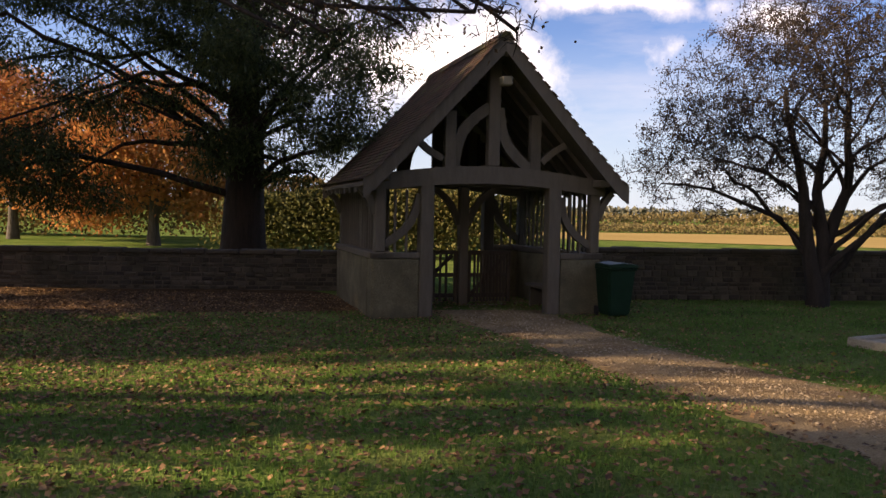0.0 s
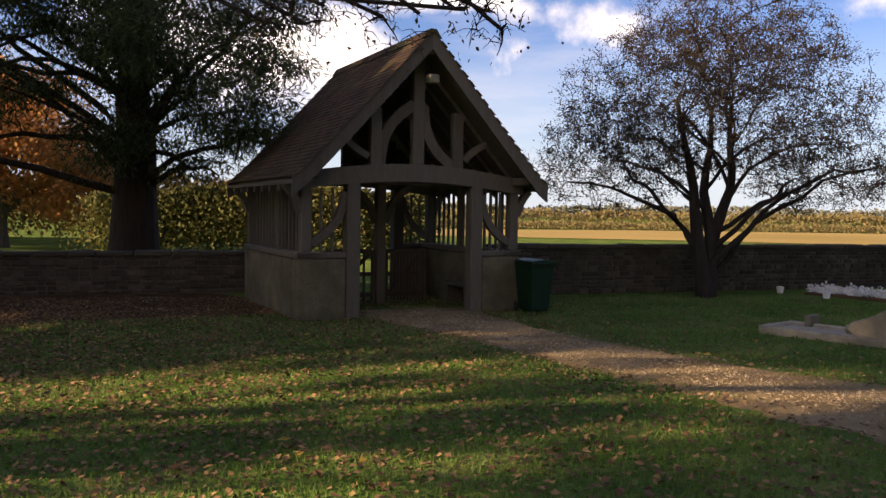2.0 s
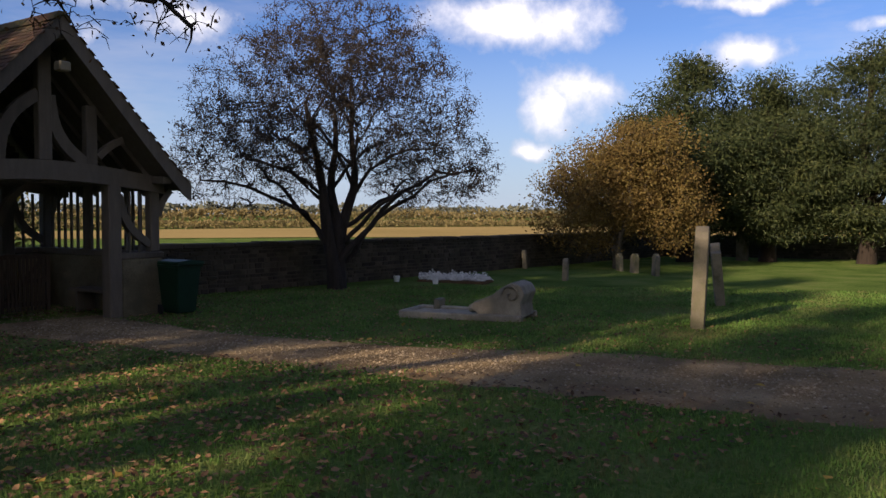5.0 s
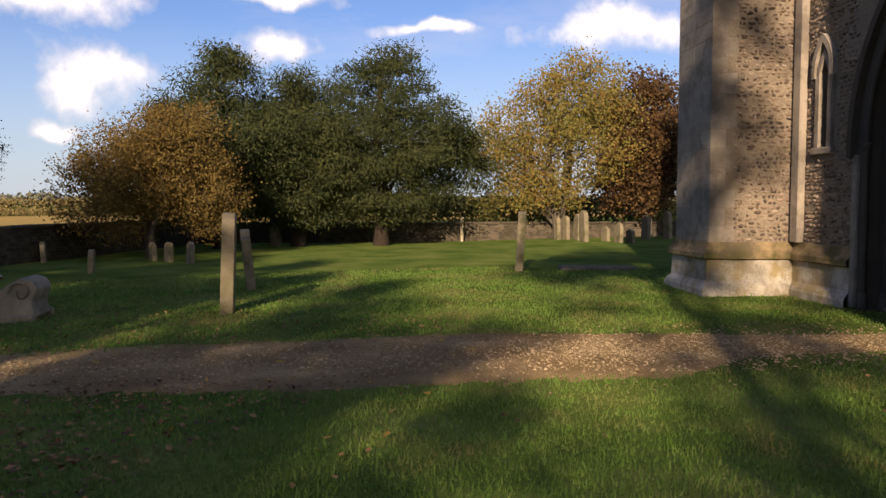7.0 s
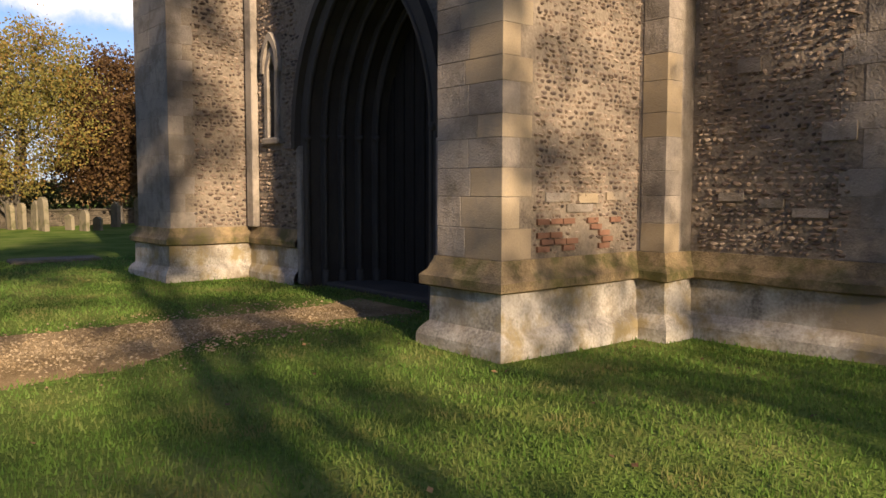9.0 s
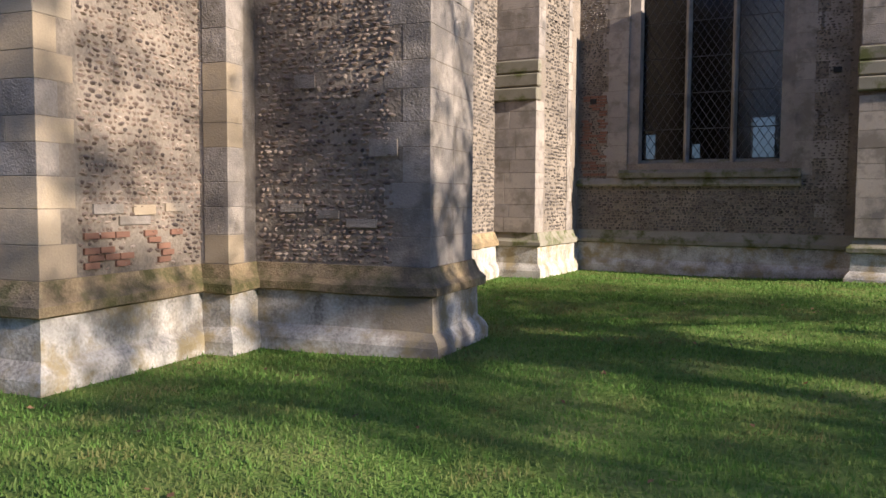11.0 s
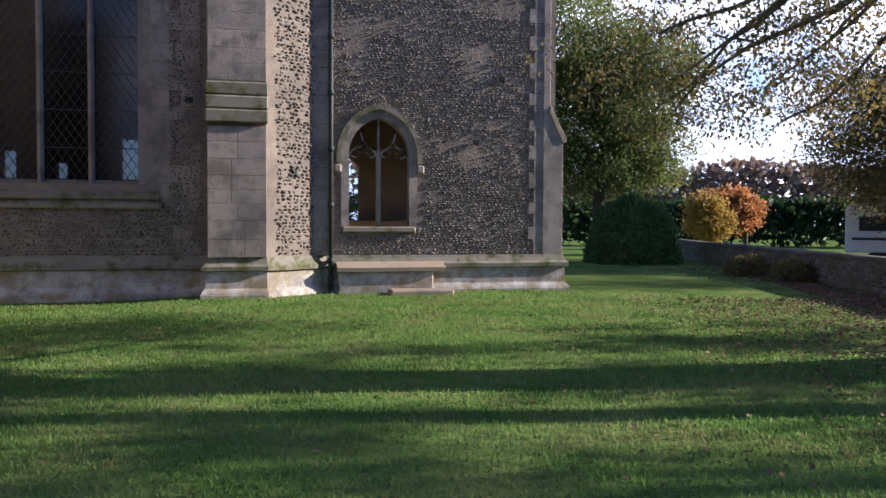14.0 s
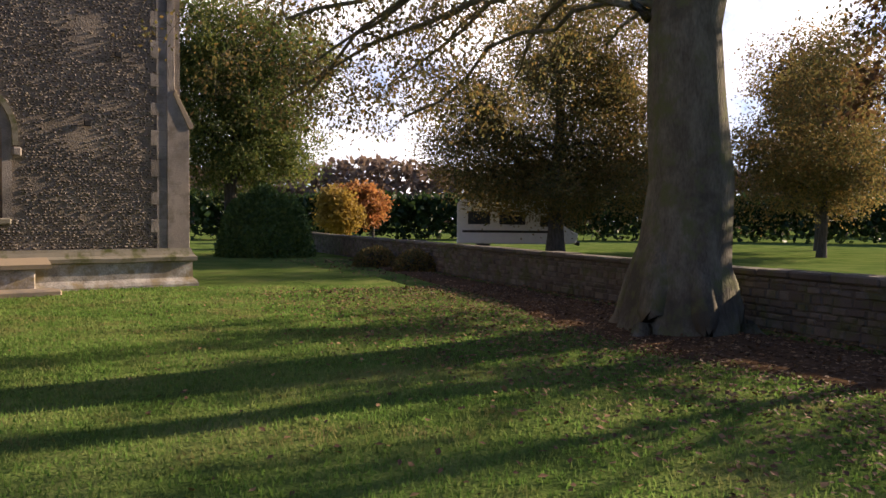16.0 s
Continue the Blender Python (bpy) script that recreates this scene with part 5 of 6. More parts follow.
# low kerbed ledger beside the tall headstone
led = empty("ledger_stone", pose(18.6, 3.6, ground_z(18.6, 3.6), 0, 0, -72), "low mossy grave ledger sunk in the grass", "grave")
part("ledger", box((0, -0.45, -0.2), (2.0, 0.45, 0.09), 0.04), M_STONE, led)
# kerbed tomb with a carved scroll
tomb = empty("scroll_tomb", pose(7.75, 10.75, ground_z(7.75, 10.75), 0, 0, 118), "pale limestone tomb with carved scroll block on a kerbed slab", "tomb")
part("slab", box((-0.3, -0.50, -0.2), (1.9, 0.42, 0.06), 0.02), M_TOMB, tomb)
for y in (-0.56, 0.40):
    part("kerb", box((-0.4, y, -0.2), (2.0, y + 0.14, 0.11), 0.02), M_TOMB, tomb)
part("kerb", box((1.88, -0.42, -0.2), (2.02, 0.39, 0.108), 0.02), M_TOMB, tomb)
side = [(-0.38, 0.0), (0.42, 0.0), (0.62, 0.14), (0.55, 0.26), (0.2, 0.40), (-0.02, 0.56), (-0.18, 0.64), (-0.34, 0.58), (-0.42, 0.44), (-0.34, 0.24)]
part("scroll", prism([(x, z + 0.06) for x, z in side], -0.40, 0.40, 0.02), M_TOMB, tomb, "carved limestone scroll")
spiral = [(Vector((-0.17 + (0.19 - 0.013 * i) * math.cos(i * 0.6), 0.415, 0.47 + (0.19 - 0.013 * i) * math.sin(i * 0.6))), 0.022) for i in range(14)]
part("volute", tubes([spiral], 6), M_TOMB, tomb, "", True)
part("volute", tubes([[(Vector((p.x, -0.415, p.z)), r) for p, r in spiral]], 6), M_TOMB, tomb, "", True)
part("cushion", cylinder((0.58, -0.36, 0.2), (0.58, 0.36, 0.2), 0.085, None, 12), M_TOMB, tomb, "", True)
# grave covered with white flowers
fl = empty("flower_grave", pose(12.6, 17.9, ground_z(12.6, 17.9), 0, 0, -58), "low grave bed covered with white flowers", "flowers")
rf = np.random.default_rng(3)
fp = np.stack([rf.uniform(-1.0, 1.0, 1500), rf.uniform(-0.45, 0.45, 1500), np.zeros(1500)], 1)
fp[:, 2] = 0.05 + 0.24 * rf.random(1500) * (0.55 + 0.45 * np.sin(fp[:, 0] * 9) * np.cos(fp[:, 1] * 8))
up = unit(rf, 1500) * 0.6 + np.array([0, 0, 0.5])
part("blossom", leaf_mesh(fp, unit(rf, 1500), up / np.linalg.norm(up, axis=1)[:, None], 0.07, 0.065, rf), M_FLOWER, fl)
part("bed", box((-1.05, -0.5, -0.2), (1.05, 0.5, 0.07), 0.05), M_EARTH, fl)
for x, y in ((11.2, 18.9), (11.6, 17.6)):
    v = empty("flower_pot", pose(x, y, ground_z(x, y)), "small white flower pot in the grass", "flower pot", "flower pots on graves")
    part("pot", cylinder((0, 0, 0), (0, 0, 0.17), 0.07, 0.10, 12), M_FLOWER, v)

# ---- parked van ----
van = empty("camper_van", pose(-25.9, -39.1, -0.05, 0, 0, 149), "white coach-built camper van parked beyond the wall", "van")
part("body", prism([(-3.3, 0.45), (2.2, 0.45), (3.1, 0.5), (3.25, 1.0), (2.6, 1.35), (2.15, 1.95), (2.7, 2.15), (2.7, 2.75), (2.2, 2.85), (-3.1, 2.85), (-3.3, 2.6)], -1.05, 1.05, 0.05), M_WHITE, van)
for y in (-1.06, 1.05):
    for x0, x1, z0, z1 in ((-2.7, -1.5, 1.5, 2.2), (-1.0, 0.4, 1.5, 2.2), (1.2, 2.0, 1.4, 1.95)):
        part("window", box((x0, y, z0), (x1, y + 0.012, z1), 0.004), M_CARGLASS, van)
    part("stripe", box((-3.0, y, 1.05), (2.4, y + 0.01, 1.18)), M_LEAD, van, "grey side stripe")
part("windscreen", box((-0.02, -0.9, 0), (0.02, 0.9, 0.72), 0.01, None, Matrix.Translation((2.62, 0, 1.36)) @ Matrix.Rotation(radians(-36), 4, "Y")), M_CARGLASS, van)
part("bumper", box((3.1, -0.95, 0.4), (3.32, 0.95, 0.62), 0.04), M_LEAD, van)
for x in (-1.9, 2.05):
    for y in (-1.0, 0.8):
        w = part("wheel", cylinder((x, y, 0.34), (x, y + 0.2, 0.34), 0.34, None, 18), M_TYRE, van)
        part("hubcap", cylinder((x, y - 0.012, 0.34), (x, y + 0.212, 0.34), 0.19, None, 14), M_LEAD, w)
# ---- trees ----
Z = ground_z
tree("yew_tree", (-5.1, 20.2, Z(-5.1, 20.2)), "very dark old yew tree with hanging sprays", (11, 0.60),
     [(0, -0.7, 4.9, 1.5, 1.3, 1.5), (-0.2, -0.6, 6.9, 2.5, 1.8, 1.9), (0, -0.4, 9.8, 3.8, 2.8, 2.4), (2.2, -0.6, 5.3, 1.9, 1.4, 0.9), (2.9, -0.6, 4.0, 1.4, 1.1, 0.6),
      (2.7, -0.6, 6.8, 1.9, 1.3, 1.0), (1.6, -0.6, 3.2, 1.1, 1.0, 0.6), (-2.4, -1, 6.8, 1.9, 1.5, 1.3), (-3.0, -1.4, 4.5, 1.7, 1.3, 0.7), (-5.0, -2, 3.0, 2.2, 1.6, 1.0),
      (-7.2, -2.5, 2.7, 2.2, 1.6, 1.2), (-5.8, -2, 7.1, 2.6, 1.8, 0.9), (-8.2, -2, 4.8, 2.2, 1.6, 1.2), (-3.4, -1.6, 2.4, 0.9, 0.9, 0.7), (-4.6, -1.6, 5.4, 1.6, 1.2, 0.5), (2.5, -2.6, 4.2, 1.2, 0.9, 0.9), (0.9, -3.0, 5.4, 1.5, 1.0, 0.8), (-0.4, -1.2, 3.4, 0.9, 0.7, 0.8), (0.2, -0.8, 8.0, 2.6, 1.6, 1.6), (-7.4, -2.2, 6.2, 2.2, 1.6, 1.0)],
     1600, "dark green needle sprays", M_YEWBARK, M_YEW, 11, limbs=30, droop=0.16, per=26, spread=0.27, size=(0.17, 0.036), hang=0.55, limb_r=0.2, flat=0.4)
tree("bare_tree", (8.6, 18.0, Z(8.6, 18.0)), "bare brown hawthorn tree with twisted stems and few leaves", (4.8, 0.28),
     [(0, 0, 4.8, 3.9, 3.6, 2.0), (-2.4, 0.2, 3.3, 2.1, 2.2, 1.4), (2.9, -0.2, 3.3, 2.2, 2.2, 1.3), (0.3, 0, 6.2, 2.6, 2.6, 1.5)],
     3300, "sparse brown autumn leaves", M_DARKBARK, M_OLIVEBROWN, 5, limbs=30, per=7, spread=0.1, size=(0.045, 0.03), fork=0.14, stems=3, twig=0.02)
tree("golden_tree", (21.1, 18.6, -0.33), "golden autumn hawthorn beside the churchyard wall", (4.0, 0.2),
     [(0, 0, 3.3, 2.5, 2.5, 2.1), (0.6, -0.8, 4.0, 2.0, 2.0, 1.6), (-0.9, 0.9, 2.3, 2.0, 2.0, 1.6), (0.9, -1.4, 2.2, 1.8, 1.8, 1.6)],
     520, "golden brown small leaves", M_BARK, M_GOLDLEAF, 6, limbs=12, per=38, spread=0.25, size=(0.085, 0.06), stems=3)
for i, (x, y, h, w) in enumerate(((27.0, 19.6, 8.9, 3.9), (29.8, 17.4, 8.2, 2.8), (31.9, 14.2, 9.6, 4.3))):
    tree("yew_tree", (x, y, -0.33), "dark green churchyard yew tree behind the gravestones", (h * 0.9, 0.32),
         [(0, 0, h * 0.50, w, w, h * 0.22), (0.4, 0.2, h * 0.72, w * 0.68, w * 0.68, h * 0.2), (-w * 0.3, w * 0.4, h * 0.36, w * 0.7, w * 0.7, h * 0.2), (w * 0.4, -w * 0.5, h * 0.36, w * 0.66, w * 0.66, h * 0.22), (0.1, -0.2, h * 0.9, w * 0.34, w * 0.34, h * 0.11), (w * 0.1, -w * 0.7, h * 0.55, w * 0.4, w * 0.4, h * 0.16), (-w * 0.2, 0, h * 0.2, w * 0.6, w * 0.6, h * 0.1)],
         620, "dark green needle sprays", M_YEWBARK, M_YEWLIT, 20 + i, limbs=20, per=44, spread=0.34, size=(0.2, 0.05), hang=0.35, limb_r=0.25, flat=0.4)
tree("maple_tree", (38.3, 6.9, -0.35), "maple tree in orange and gold autumn leaf", (7.5, 0.34),
     [(0, 0, 5.6, 3.8, 4.4, 3.0), (-0.4, 2.8, 4.2, 2.4, 2.8, 2.4), (0.2, -0.8, 7.6, 2.8, 2.8, 2.2), (-0.6, 1.0, 2.6, 2.0, 2.6, 1.0)],
     1000, "orange and yellow leaves", M_BARK, M_MAPLE, 31, limbs=24, per=13, spread=0.32, size=(0.13, 0.095), fork=0.10, stems=3)
tree("dark_tree", (41.0, 2.6, -0.35), "dark leafed tree behind the orange maple", (7.5, 0.3),
     [(0, 0, 5.8, 3.0, 2.8, 3.2), (0, 0.5, 3.6, 2.6, 2.4, 2.0)], 520, "dark olive leaves", M_BARK, M_BROWNLEAF, 33, limbs=14, per=26, spread=0.36, size=(0.16, 0.12))
# old beech by the west wall, with long hanging limbs
beech = tree("beech_tree", (-12.25, -11.2, -0.1), "large old beech tree with a smooth grey trunk beside the wall", (12, 0.78),
     [(0.5, 0, 10.5, 5.0, 5.5, 2.4), (4.2, -2.2, 6.4, 3.2, 2.6, 1.5), (5.0, -4.0, 4.9, 2.8, 2.4, 1.4), (3.4, -4.2, 4.5, 2.4, 2.0, 1.3), (1.6, -4.6, 5.0, 2.4, 2.0, 1.5), (-3, 1, 8.0, 3.6, 4.6, 1.6), (0, -5, 6.6, 3.6, 3.0, 1.4), (-2.5, 3.0, 5.0, 2.4, 2.0, 1.2)],
     1300, "sparse brown and green beech leaves", M_BEECH, M_BEECHLEAF, 41, limbs=14, per=9, spread=0.24, size=(0.08, 0.055), fork=0.55, droop=0.12, hang=0.7,
     extra=(((5.6, -3.0, 5.0), 5.0, 0.10), ((4.8, -4.8, 4.0), 5.6, 0.07), ((2.8, -4.6, 3.8), 5.2, 0.055), ((-3.5, 2.5, 6.4), 4.8, 0.28), ((-1.5, -4.0, 5.5), 5.4, 0.10)), top_r=0.42, limb_r=0.16)
for i, (turn, reach_out) in enumerate(((20, 1.15), (75, 0.9), (130, 1.1), (190, 0.95), (245, 1.2), (300, 1.0))):
    c, w = math.cos(radians(turn)), math.sin(radians(turn))
    line = [(0.42, 1.5, 0.20), (0.66, 0.75, 0.25), (0.80, 0.32, 0.23), (0.7 * reach_out + 0.25, 0.12, 0.17), (reach_out + 0.15, -0.02, 0.10), (reach_out + 0.5, -0.14, 0.04)]
    part("root", tubes([[(Vector((c * d, w * d, z)), r) for d, z, r in line]], 8), M_BEECH, beech, "", True)
# out in the park and behind the church
tree("leafy_tree", (-10.6, -40.5, -0.1), "tall green leafy tree behind the church", (11, 0.4),
     [(0, 0, 6.5, 3.8, 3.8, 4.0), (1.8, 1, 10.5, 3.6, 3.6, 3.0), (-1.8, 0, 5.4, 2.8, 2.8, 2.2), (-1.6, 0.5, 9, 3.6, 3.6, 3.0), (3, 0, 7, 2.6, 2.6, 3.6)],
     860, "green leaves turning yellow", M_BARK, M_GREENLEAF, 51, limbs=18, per=44, spread=0.42, size=(0.14, 0.09))
tree("leafy_tree", (-25.6, -34.9, -0.1), "brown and green leafy tree overhanging the parked van", (12, 0.42),
     [(0, 0, 7.4, 4.5, 4.5, 3.4), (-1.1, 0.5, 11.2, 4.5, 4.8, 3.2), (3.0, -1.3, 4.4, 3.0, 3.0, 2.2), (-3.0, 2.0, 4.2, 3.2, 3.2, 2.2), (0.2, 0.2, 3.4, 3.4, 3.4, 1.7), (4.6, -1.3, 6.4, 2.4, 2.4, 2.8), (-3.2, 1.0, 7.2, 2.7, 2.7, 3.2)],
     1000, "brown-green autumn leaves", M_BARK, M_BEECHLEAF, 52, limbs=18, per=44, spread=0.5, size=(0.13, 0.09))
tree("park_tree", (-37.5, -29.0, -0.1), "slender park tree in brown-gold leaf", (9, 0.22),
     [(0, 0, 6, 4.2, 4.2, 3.2), (0.4, 0, 9.2, 3.4, 3.4, 2.6), (-1.6, 0, 3.6, 3.0, 3.0, 1.8), (2.6, -1, 4, 2.4, 2.4, 2.0)], 620, "brown-gold leaves", M_BARK, M_BEECHLEAF, 53, limbs=12, per=22, spread=0.42, size=(0.15, 0.10))
tree("park_tree", (-46, -36, -0.1), "distant park tree in brown leaf", (11, 0.3),
     [(0, 0, 7, 4, 4, 3.4), (0.4, 0, 10.6, 3, 3, 2.4)], 360, "brown leaves", M_BARK, M_BROWNLEAF, 54, limbs=12, per=14, spread=0.5, size=(0.28, 0.2))
tree("yellow_bush", (-18.2, -47.1, -0.1), "small yellow-leaved garden tree", (2.6, 0.08), [(0, 0, 2.0, 1.1, 1.1, 1.0), (0.3, 0, 2.8, 0.8, 0.8, 0.7)], 160, "yellow leaves", M_BARK, M_YELLOWLEAF, 55, limbs=8, per=20, spread=0.25, size=(0.2, 0.14), category="bush")
tree("orange_tree", (-24.3, -57.7, -0.1), "orange-leaved garden tree before the hedge", (4, 0.14), [(0.8, 0, 2.7, 1.5, 1.5, 1.1), (1.2, 0, 3.4, 1.1, 1.1, 0.8)], 200, "orange leaves", M_BARK, M_ORANGELEAF, 56, limbs=8, per=20, spread=0.35, size=(0.3, 0.2))
tree("orange_tree", (-14.5, 39.5, -0.3), "orange-leaved beech tree beyond the wall", (8, 0.3),
     [(0, 0, 5.5, 4.2, 4, 3.2), (-3, 0, 3.2, 3, 3, 2.2), (3.4, 0, 2.8, 2.4, 2.4, 1.8)], 420, "bright orange leaves", M_BARK, M_ORANGELEAF, 57, limbs=16, per=30, spread=0.5, size=(0.19, 0.13))
tree("orange_tree", (-24, 44, -0.3), "orange-leaved beech tree beyond the wall", (9, 0.3),
     [(0, 0, 6, 4.6, 4, 3.6), (3, 0, 3.6, 3, 3, 2.4)], 360, "bright orange leaves", M_BARK, M_ORANGELEAF, 58, limbs=14, per=26, spread=0.5, size=(0.21, 0.15))
# trees added west of the lawn to shade it; only one low branch shows
tree("shade_tree", (-9.8, 10.1, Z(-9.8, 10.1)), "half-bare lime tree with a long low branch", (10, 0.34),
     [(-0.5, 0, 9, 3.6, 3.6, 2.2), (-2, 1.0, 7, 2.6, 3.0, 1.6), (1.0, -1.5, 7.4, 2.4, 2.4, 1.4), (9.2, -1.6, 4.0, 1.4, 0.8, 0.45), (10.0, -1.9, 3.8, 1.0, 0.7, 0.35)] + [(9.3, -1.9, 3.85, 1.6, 0.8, 0.4)] * 6,
     560, "sparse brown leaves", M_DARKBARK, M_BROWNLEAF, 61, limbs=12, per=1, spread=0.2, size=(0.055, 0.035), fork=0.5,
     extra=(((9.3, -1.7, 3.85), 5.0, 0.05), ((10.5, -1.9, 3.75), 5.4, 0.04), ((8.4, -1.6, 3.95), 5.2, 0.04)), twig=0.013)
# added for dappled shade on lawn and church, out of view or nearly so
for i, (x, y, s, n, k) in enumerate(((-27, -5.5, 1.5, 60, 38), (-24, -8.6, 0.95, 36, 36), (-19.5, 12.8, 1.05, 190, 50), (-21.5, 11.0, 1.0, 120, 50), (-24, -13.8, 1.0, 46, 38), (-17, 18.5, 0.95, 110, 50))):
    tree("shade_tree", (x, y, -0.1), "half-bare tree added by the wall to dapple the lawn with shade", (12 * s, 0.24),
         [(0, 0, 8.8 * s, 3.4, 4.0, 3.4), (0, 2.5, 5.6 * s, 2.4, 2.4, 2.2), (0, -2.5, 5.8 * s, 2.4, 2.4, 2.2)],
         n, "sparse brown leaves", M_BARK, M_BROWNLEAF, 70 + i, limbs=14, per=k, spread=0.3, size=(0.17, 0.13), fork=0.4)


# unseen trees, crowns and gaps placed for the shade they throw
tree("shade_tree", (-22, -10.6, -0.1), "unseen tall tree added to throw branch shade on the church", (16, 0.42),
     [(0, 0, 11.2, 3.0, 2.6, 2.2), (0, -2.6, 10.2, 2.4, 2.0, 2.0)],
     18, "brown leaves", M_BARK, M_BROWNLEAF, 83, limbs=18, per=16, spread=0.32, size=(0.18, 0.14), fork=0.45)
tree("shade_tree", (-28, 3.0, -0.1), "unseen tall half-bare tree added to shade path and lawn", (17, 0.4),
     [(0, 0, 13.4, 3.6, 5.0, 2.8), (0, 4, 12.6, 2.6, 2.6, 2.0), (0, -4, 12.0, 2.4, 2.6, 2.0)],
     130, "brown leaves", M_BARK, M_BROWNLEAF, 81, limbs=16, per=50, spread=0.3, size=(0.18, 0.14), fork=0.4)
tree("shade_tree", (-31, -5.8, -0.1), "unseen very tall half-bare tree added for its shade", (22, 0.45),
     [(0, 0, 20.2, 3.2, 2.8, 2.6), (0, 2, 18.8, 2.4, 2.0, 2.0)],
     60, "brown leaves", M_BARK, M_BROWNLEAF, 85, limbs=16, per=42, spread=0.32, size=(0.19, 0.15), fork=0.55)
tree("shade_tree", (-30, 9.0, -0.1), "unseen very tall half-bare tree added for its shade", (20, 0.45),
     [(0, 0, 16.8, 3.6, 5.5, 3.2), (0, -4, 15.0, 2.6, 2.6, 1.8), (0, 5, 15.0, 2.6, 2.8, 2.2)],
     160, "brown leaves", M_BARK, M_BROWNLEAF, 84, limbs=18, per=50, spread=0.32, size=(0.19, 0.15), fork=0.5)
tree("shade_tree", (-20.5, 3.5, -0.1), "unseen slender tree added to stripe the lawn with shade", (9, 0.16),
     [(0, 0, 6.4, 1.8, 0.5, 2.2), (0, -2.8, 6.6, 1.8, 1.1, 2.4), (0, 4.4, 7.0, 1.8, 1.3, 2.6)],
     90, "brown leaves", M_BARK, M_BROWNLEAF, 82, limbs=10, per=40, spread=0.2, size=(0.15, 0.11), fork=0.3)


# ---- hedges and far woods ----
def hedge(name, line, h, depth, mat, count, size, label, rough=0.35, base=0.0, kind="stuff", category="hedge", seed=1):
    """Leaves heaped along a line, with an uneven top."""
    rng = np.random.default_rng(seed)
    pts = []
    segs = list(zip(line, line[1:]))
    lens = np.array([math.hypot(b[0] - a[0], b[1] - a[1]) for a, b in segs])
    for i in rng.choice(len(segs), size=count, p=lens / lens.sum()):
        a, b = segs[i]
        f = rng.random()
        x, y = a[0] + (b[0] - a[0]) * f, a[1] + (b[1] - a[1]) * f
        top = h * (1 - rough + 2 * rough * (0.5 + 0.5 * noise.noise(Vector((x / h * 0.5, y / h * 0.5, seed)))) + 0.25 * rough * noise.noise(Vector((x / h * 2, y / h * 2, seed))))
        u = rng.random() ** 0.6
        w = depth * math.sqrt(max(0.05, 1 - (u * 0.9) ** 2))
        pts.append((x + rng.normal() * w * 0.5, y + rng.normal() * w * 0.5, base + u * top))
    pts = np.array(pts)
    up = unit(rng, count) + np.array([0, 0, 0.3])
    up /= np.linalg.norm(up, axis=1)[:, None]
    ob = mesh_object(name, leaf_mesh(pts, unit(rng, count), up, size, size * 0.7, rng), mat)
    return tagged(ob, label, category, "", kind)


def bush(name, x, y, r, h, mat, count, size, label, seed):
    rng = np.random.default_rng(seed)
    root = empty(name, pose(x, y, Z(x, y)), label, "bush")
    u = unit(rng, count)
    u[:, 2] = np.abs(u[:, 2])
    rad = (0.86 + 0.14 * rng.random(count)) * np.array([1 + 0.16 * noise.noise(Vector(q) * 2.2 + Vector((seed, 0, 0))) for q in u])
    pts = u * rad[:, None] * np.array([r, r, h])
    up = u * 0.7 + unit(rng, count) * 0.7
    up /= np.linalg.norm(up, axis=1)[:, None]
    part("foliage", leaf_mesh(pts, u + 0.6 * unit(rng, count), up, size, size * 0.6, rng), mat, root)
    stems = [[(Vector((0, 0, -0.1)), 0.06), (Vector(q) * 0.4 * r, 0.04), (Vector((q[0] * r, q[1] * r, q[2] * h)) * 0.85, 0.01)] for q in u[:40]]
    part("stem", tubes(stems, 5), M_BARK, root)
    return root


bush("clipped_bush", -11.6, -37.5, 2.1, 3.1, M_BUSH, 22000, 0.16, "large rounded dark evergreen bush", 91)
for x, y, r, h in ((-13.6, -28.6, 0.8, 0.75), (-13.9, -25.6, 0.75, 0.7)):
    bush("low_bush", x, y, r, h, M_BEECHLEAF, 2500, 0.09, "small low bush at the foot of the wall", int(-y * 10))
bush("ivy_shrub", 3.0, -42, 3.0, 3.4, M_HEDGE, 6000, 0.2, "evergreen shrub behind the church", 93)
hedge("hedge_park", [(-12, -66), (-34, -66), (-60, -52), (-75, -30), (-80, 0)], 3.6, 2.2, M_HEDGE, 26000, 0.6, "dark evergreen hedge round the park", 0.2, seed=2)
hedge("far_woods_south", [(10, -110), (-40, -120), (-90, -90), (-120, -40), (-130, 10)], 9.0, 8, M_HAZEWOOD, 26000, 1.1, "distant brown autumn woods", 0.3, seed=3, category="woods")
hedge("hedge_gate", [(-9, 33.5), (-4, 33.5), (1, 33), (4, 33.5)], 2.9, 1.2, M_GREENGOLD, 30000, 0.17, "green and yellow hedge beyond the lychgate", 0.25, -0.3, seed=4)
hedge("hedge_lane", [(-48, 52), (-20, 50), (0, 50)], 3.4, 2.4, M_GOLDLEAF, 24000, 0.27, "golden brown hedge along the lane", 0.3, -0.3, seed=5)
hedge("field_hedge", [(-10, 92), (40, 100), (90, 98), (150, 80), (220, 40)], 1.05, 2.6, M_HAZEHEDGE, 40000, 0.28, "golden brown field hedge", 0.3, -0.4, seed=6)
hedge("far_hedge", [(-60, 170), (60, 190), (160, 170), (260, 110), (330, 20)], 2.8, 5, M_HAZEHEDGE, 26000, 0.7, "distant olive green hedgerow", 0.5, -0.5, seed=7)
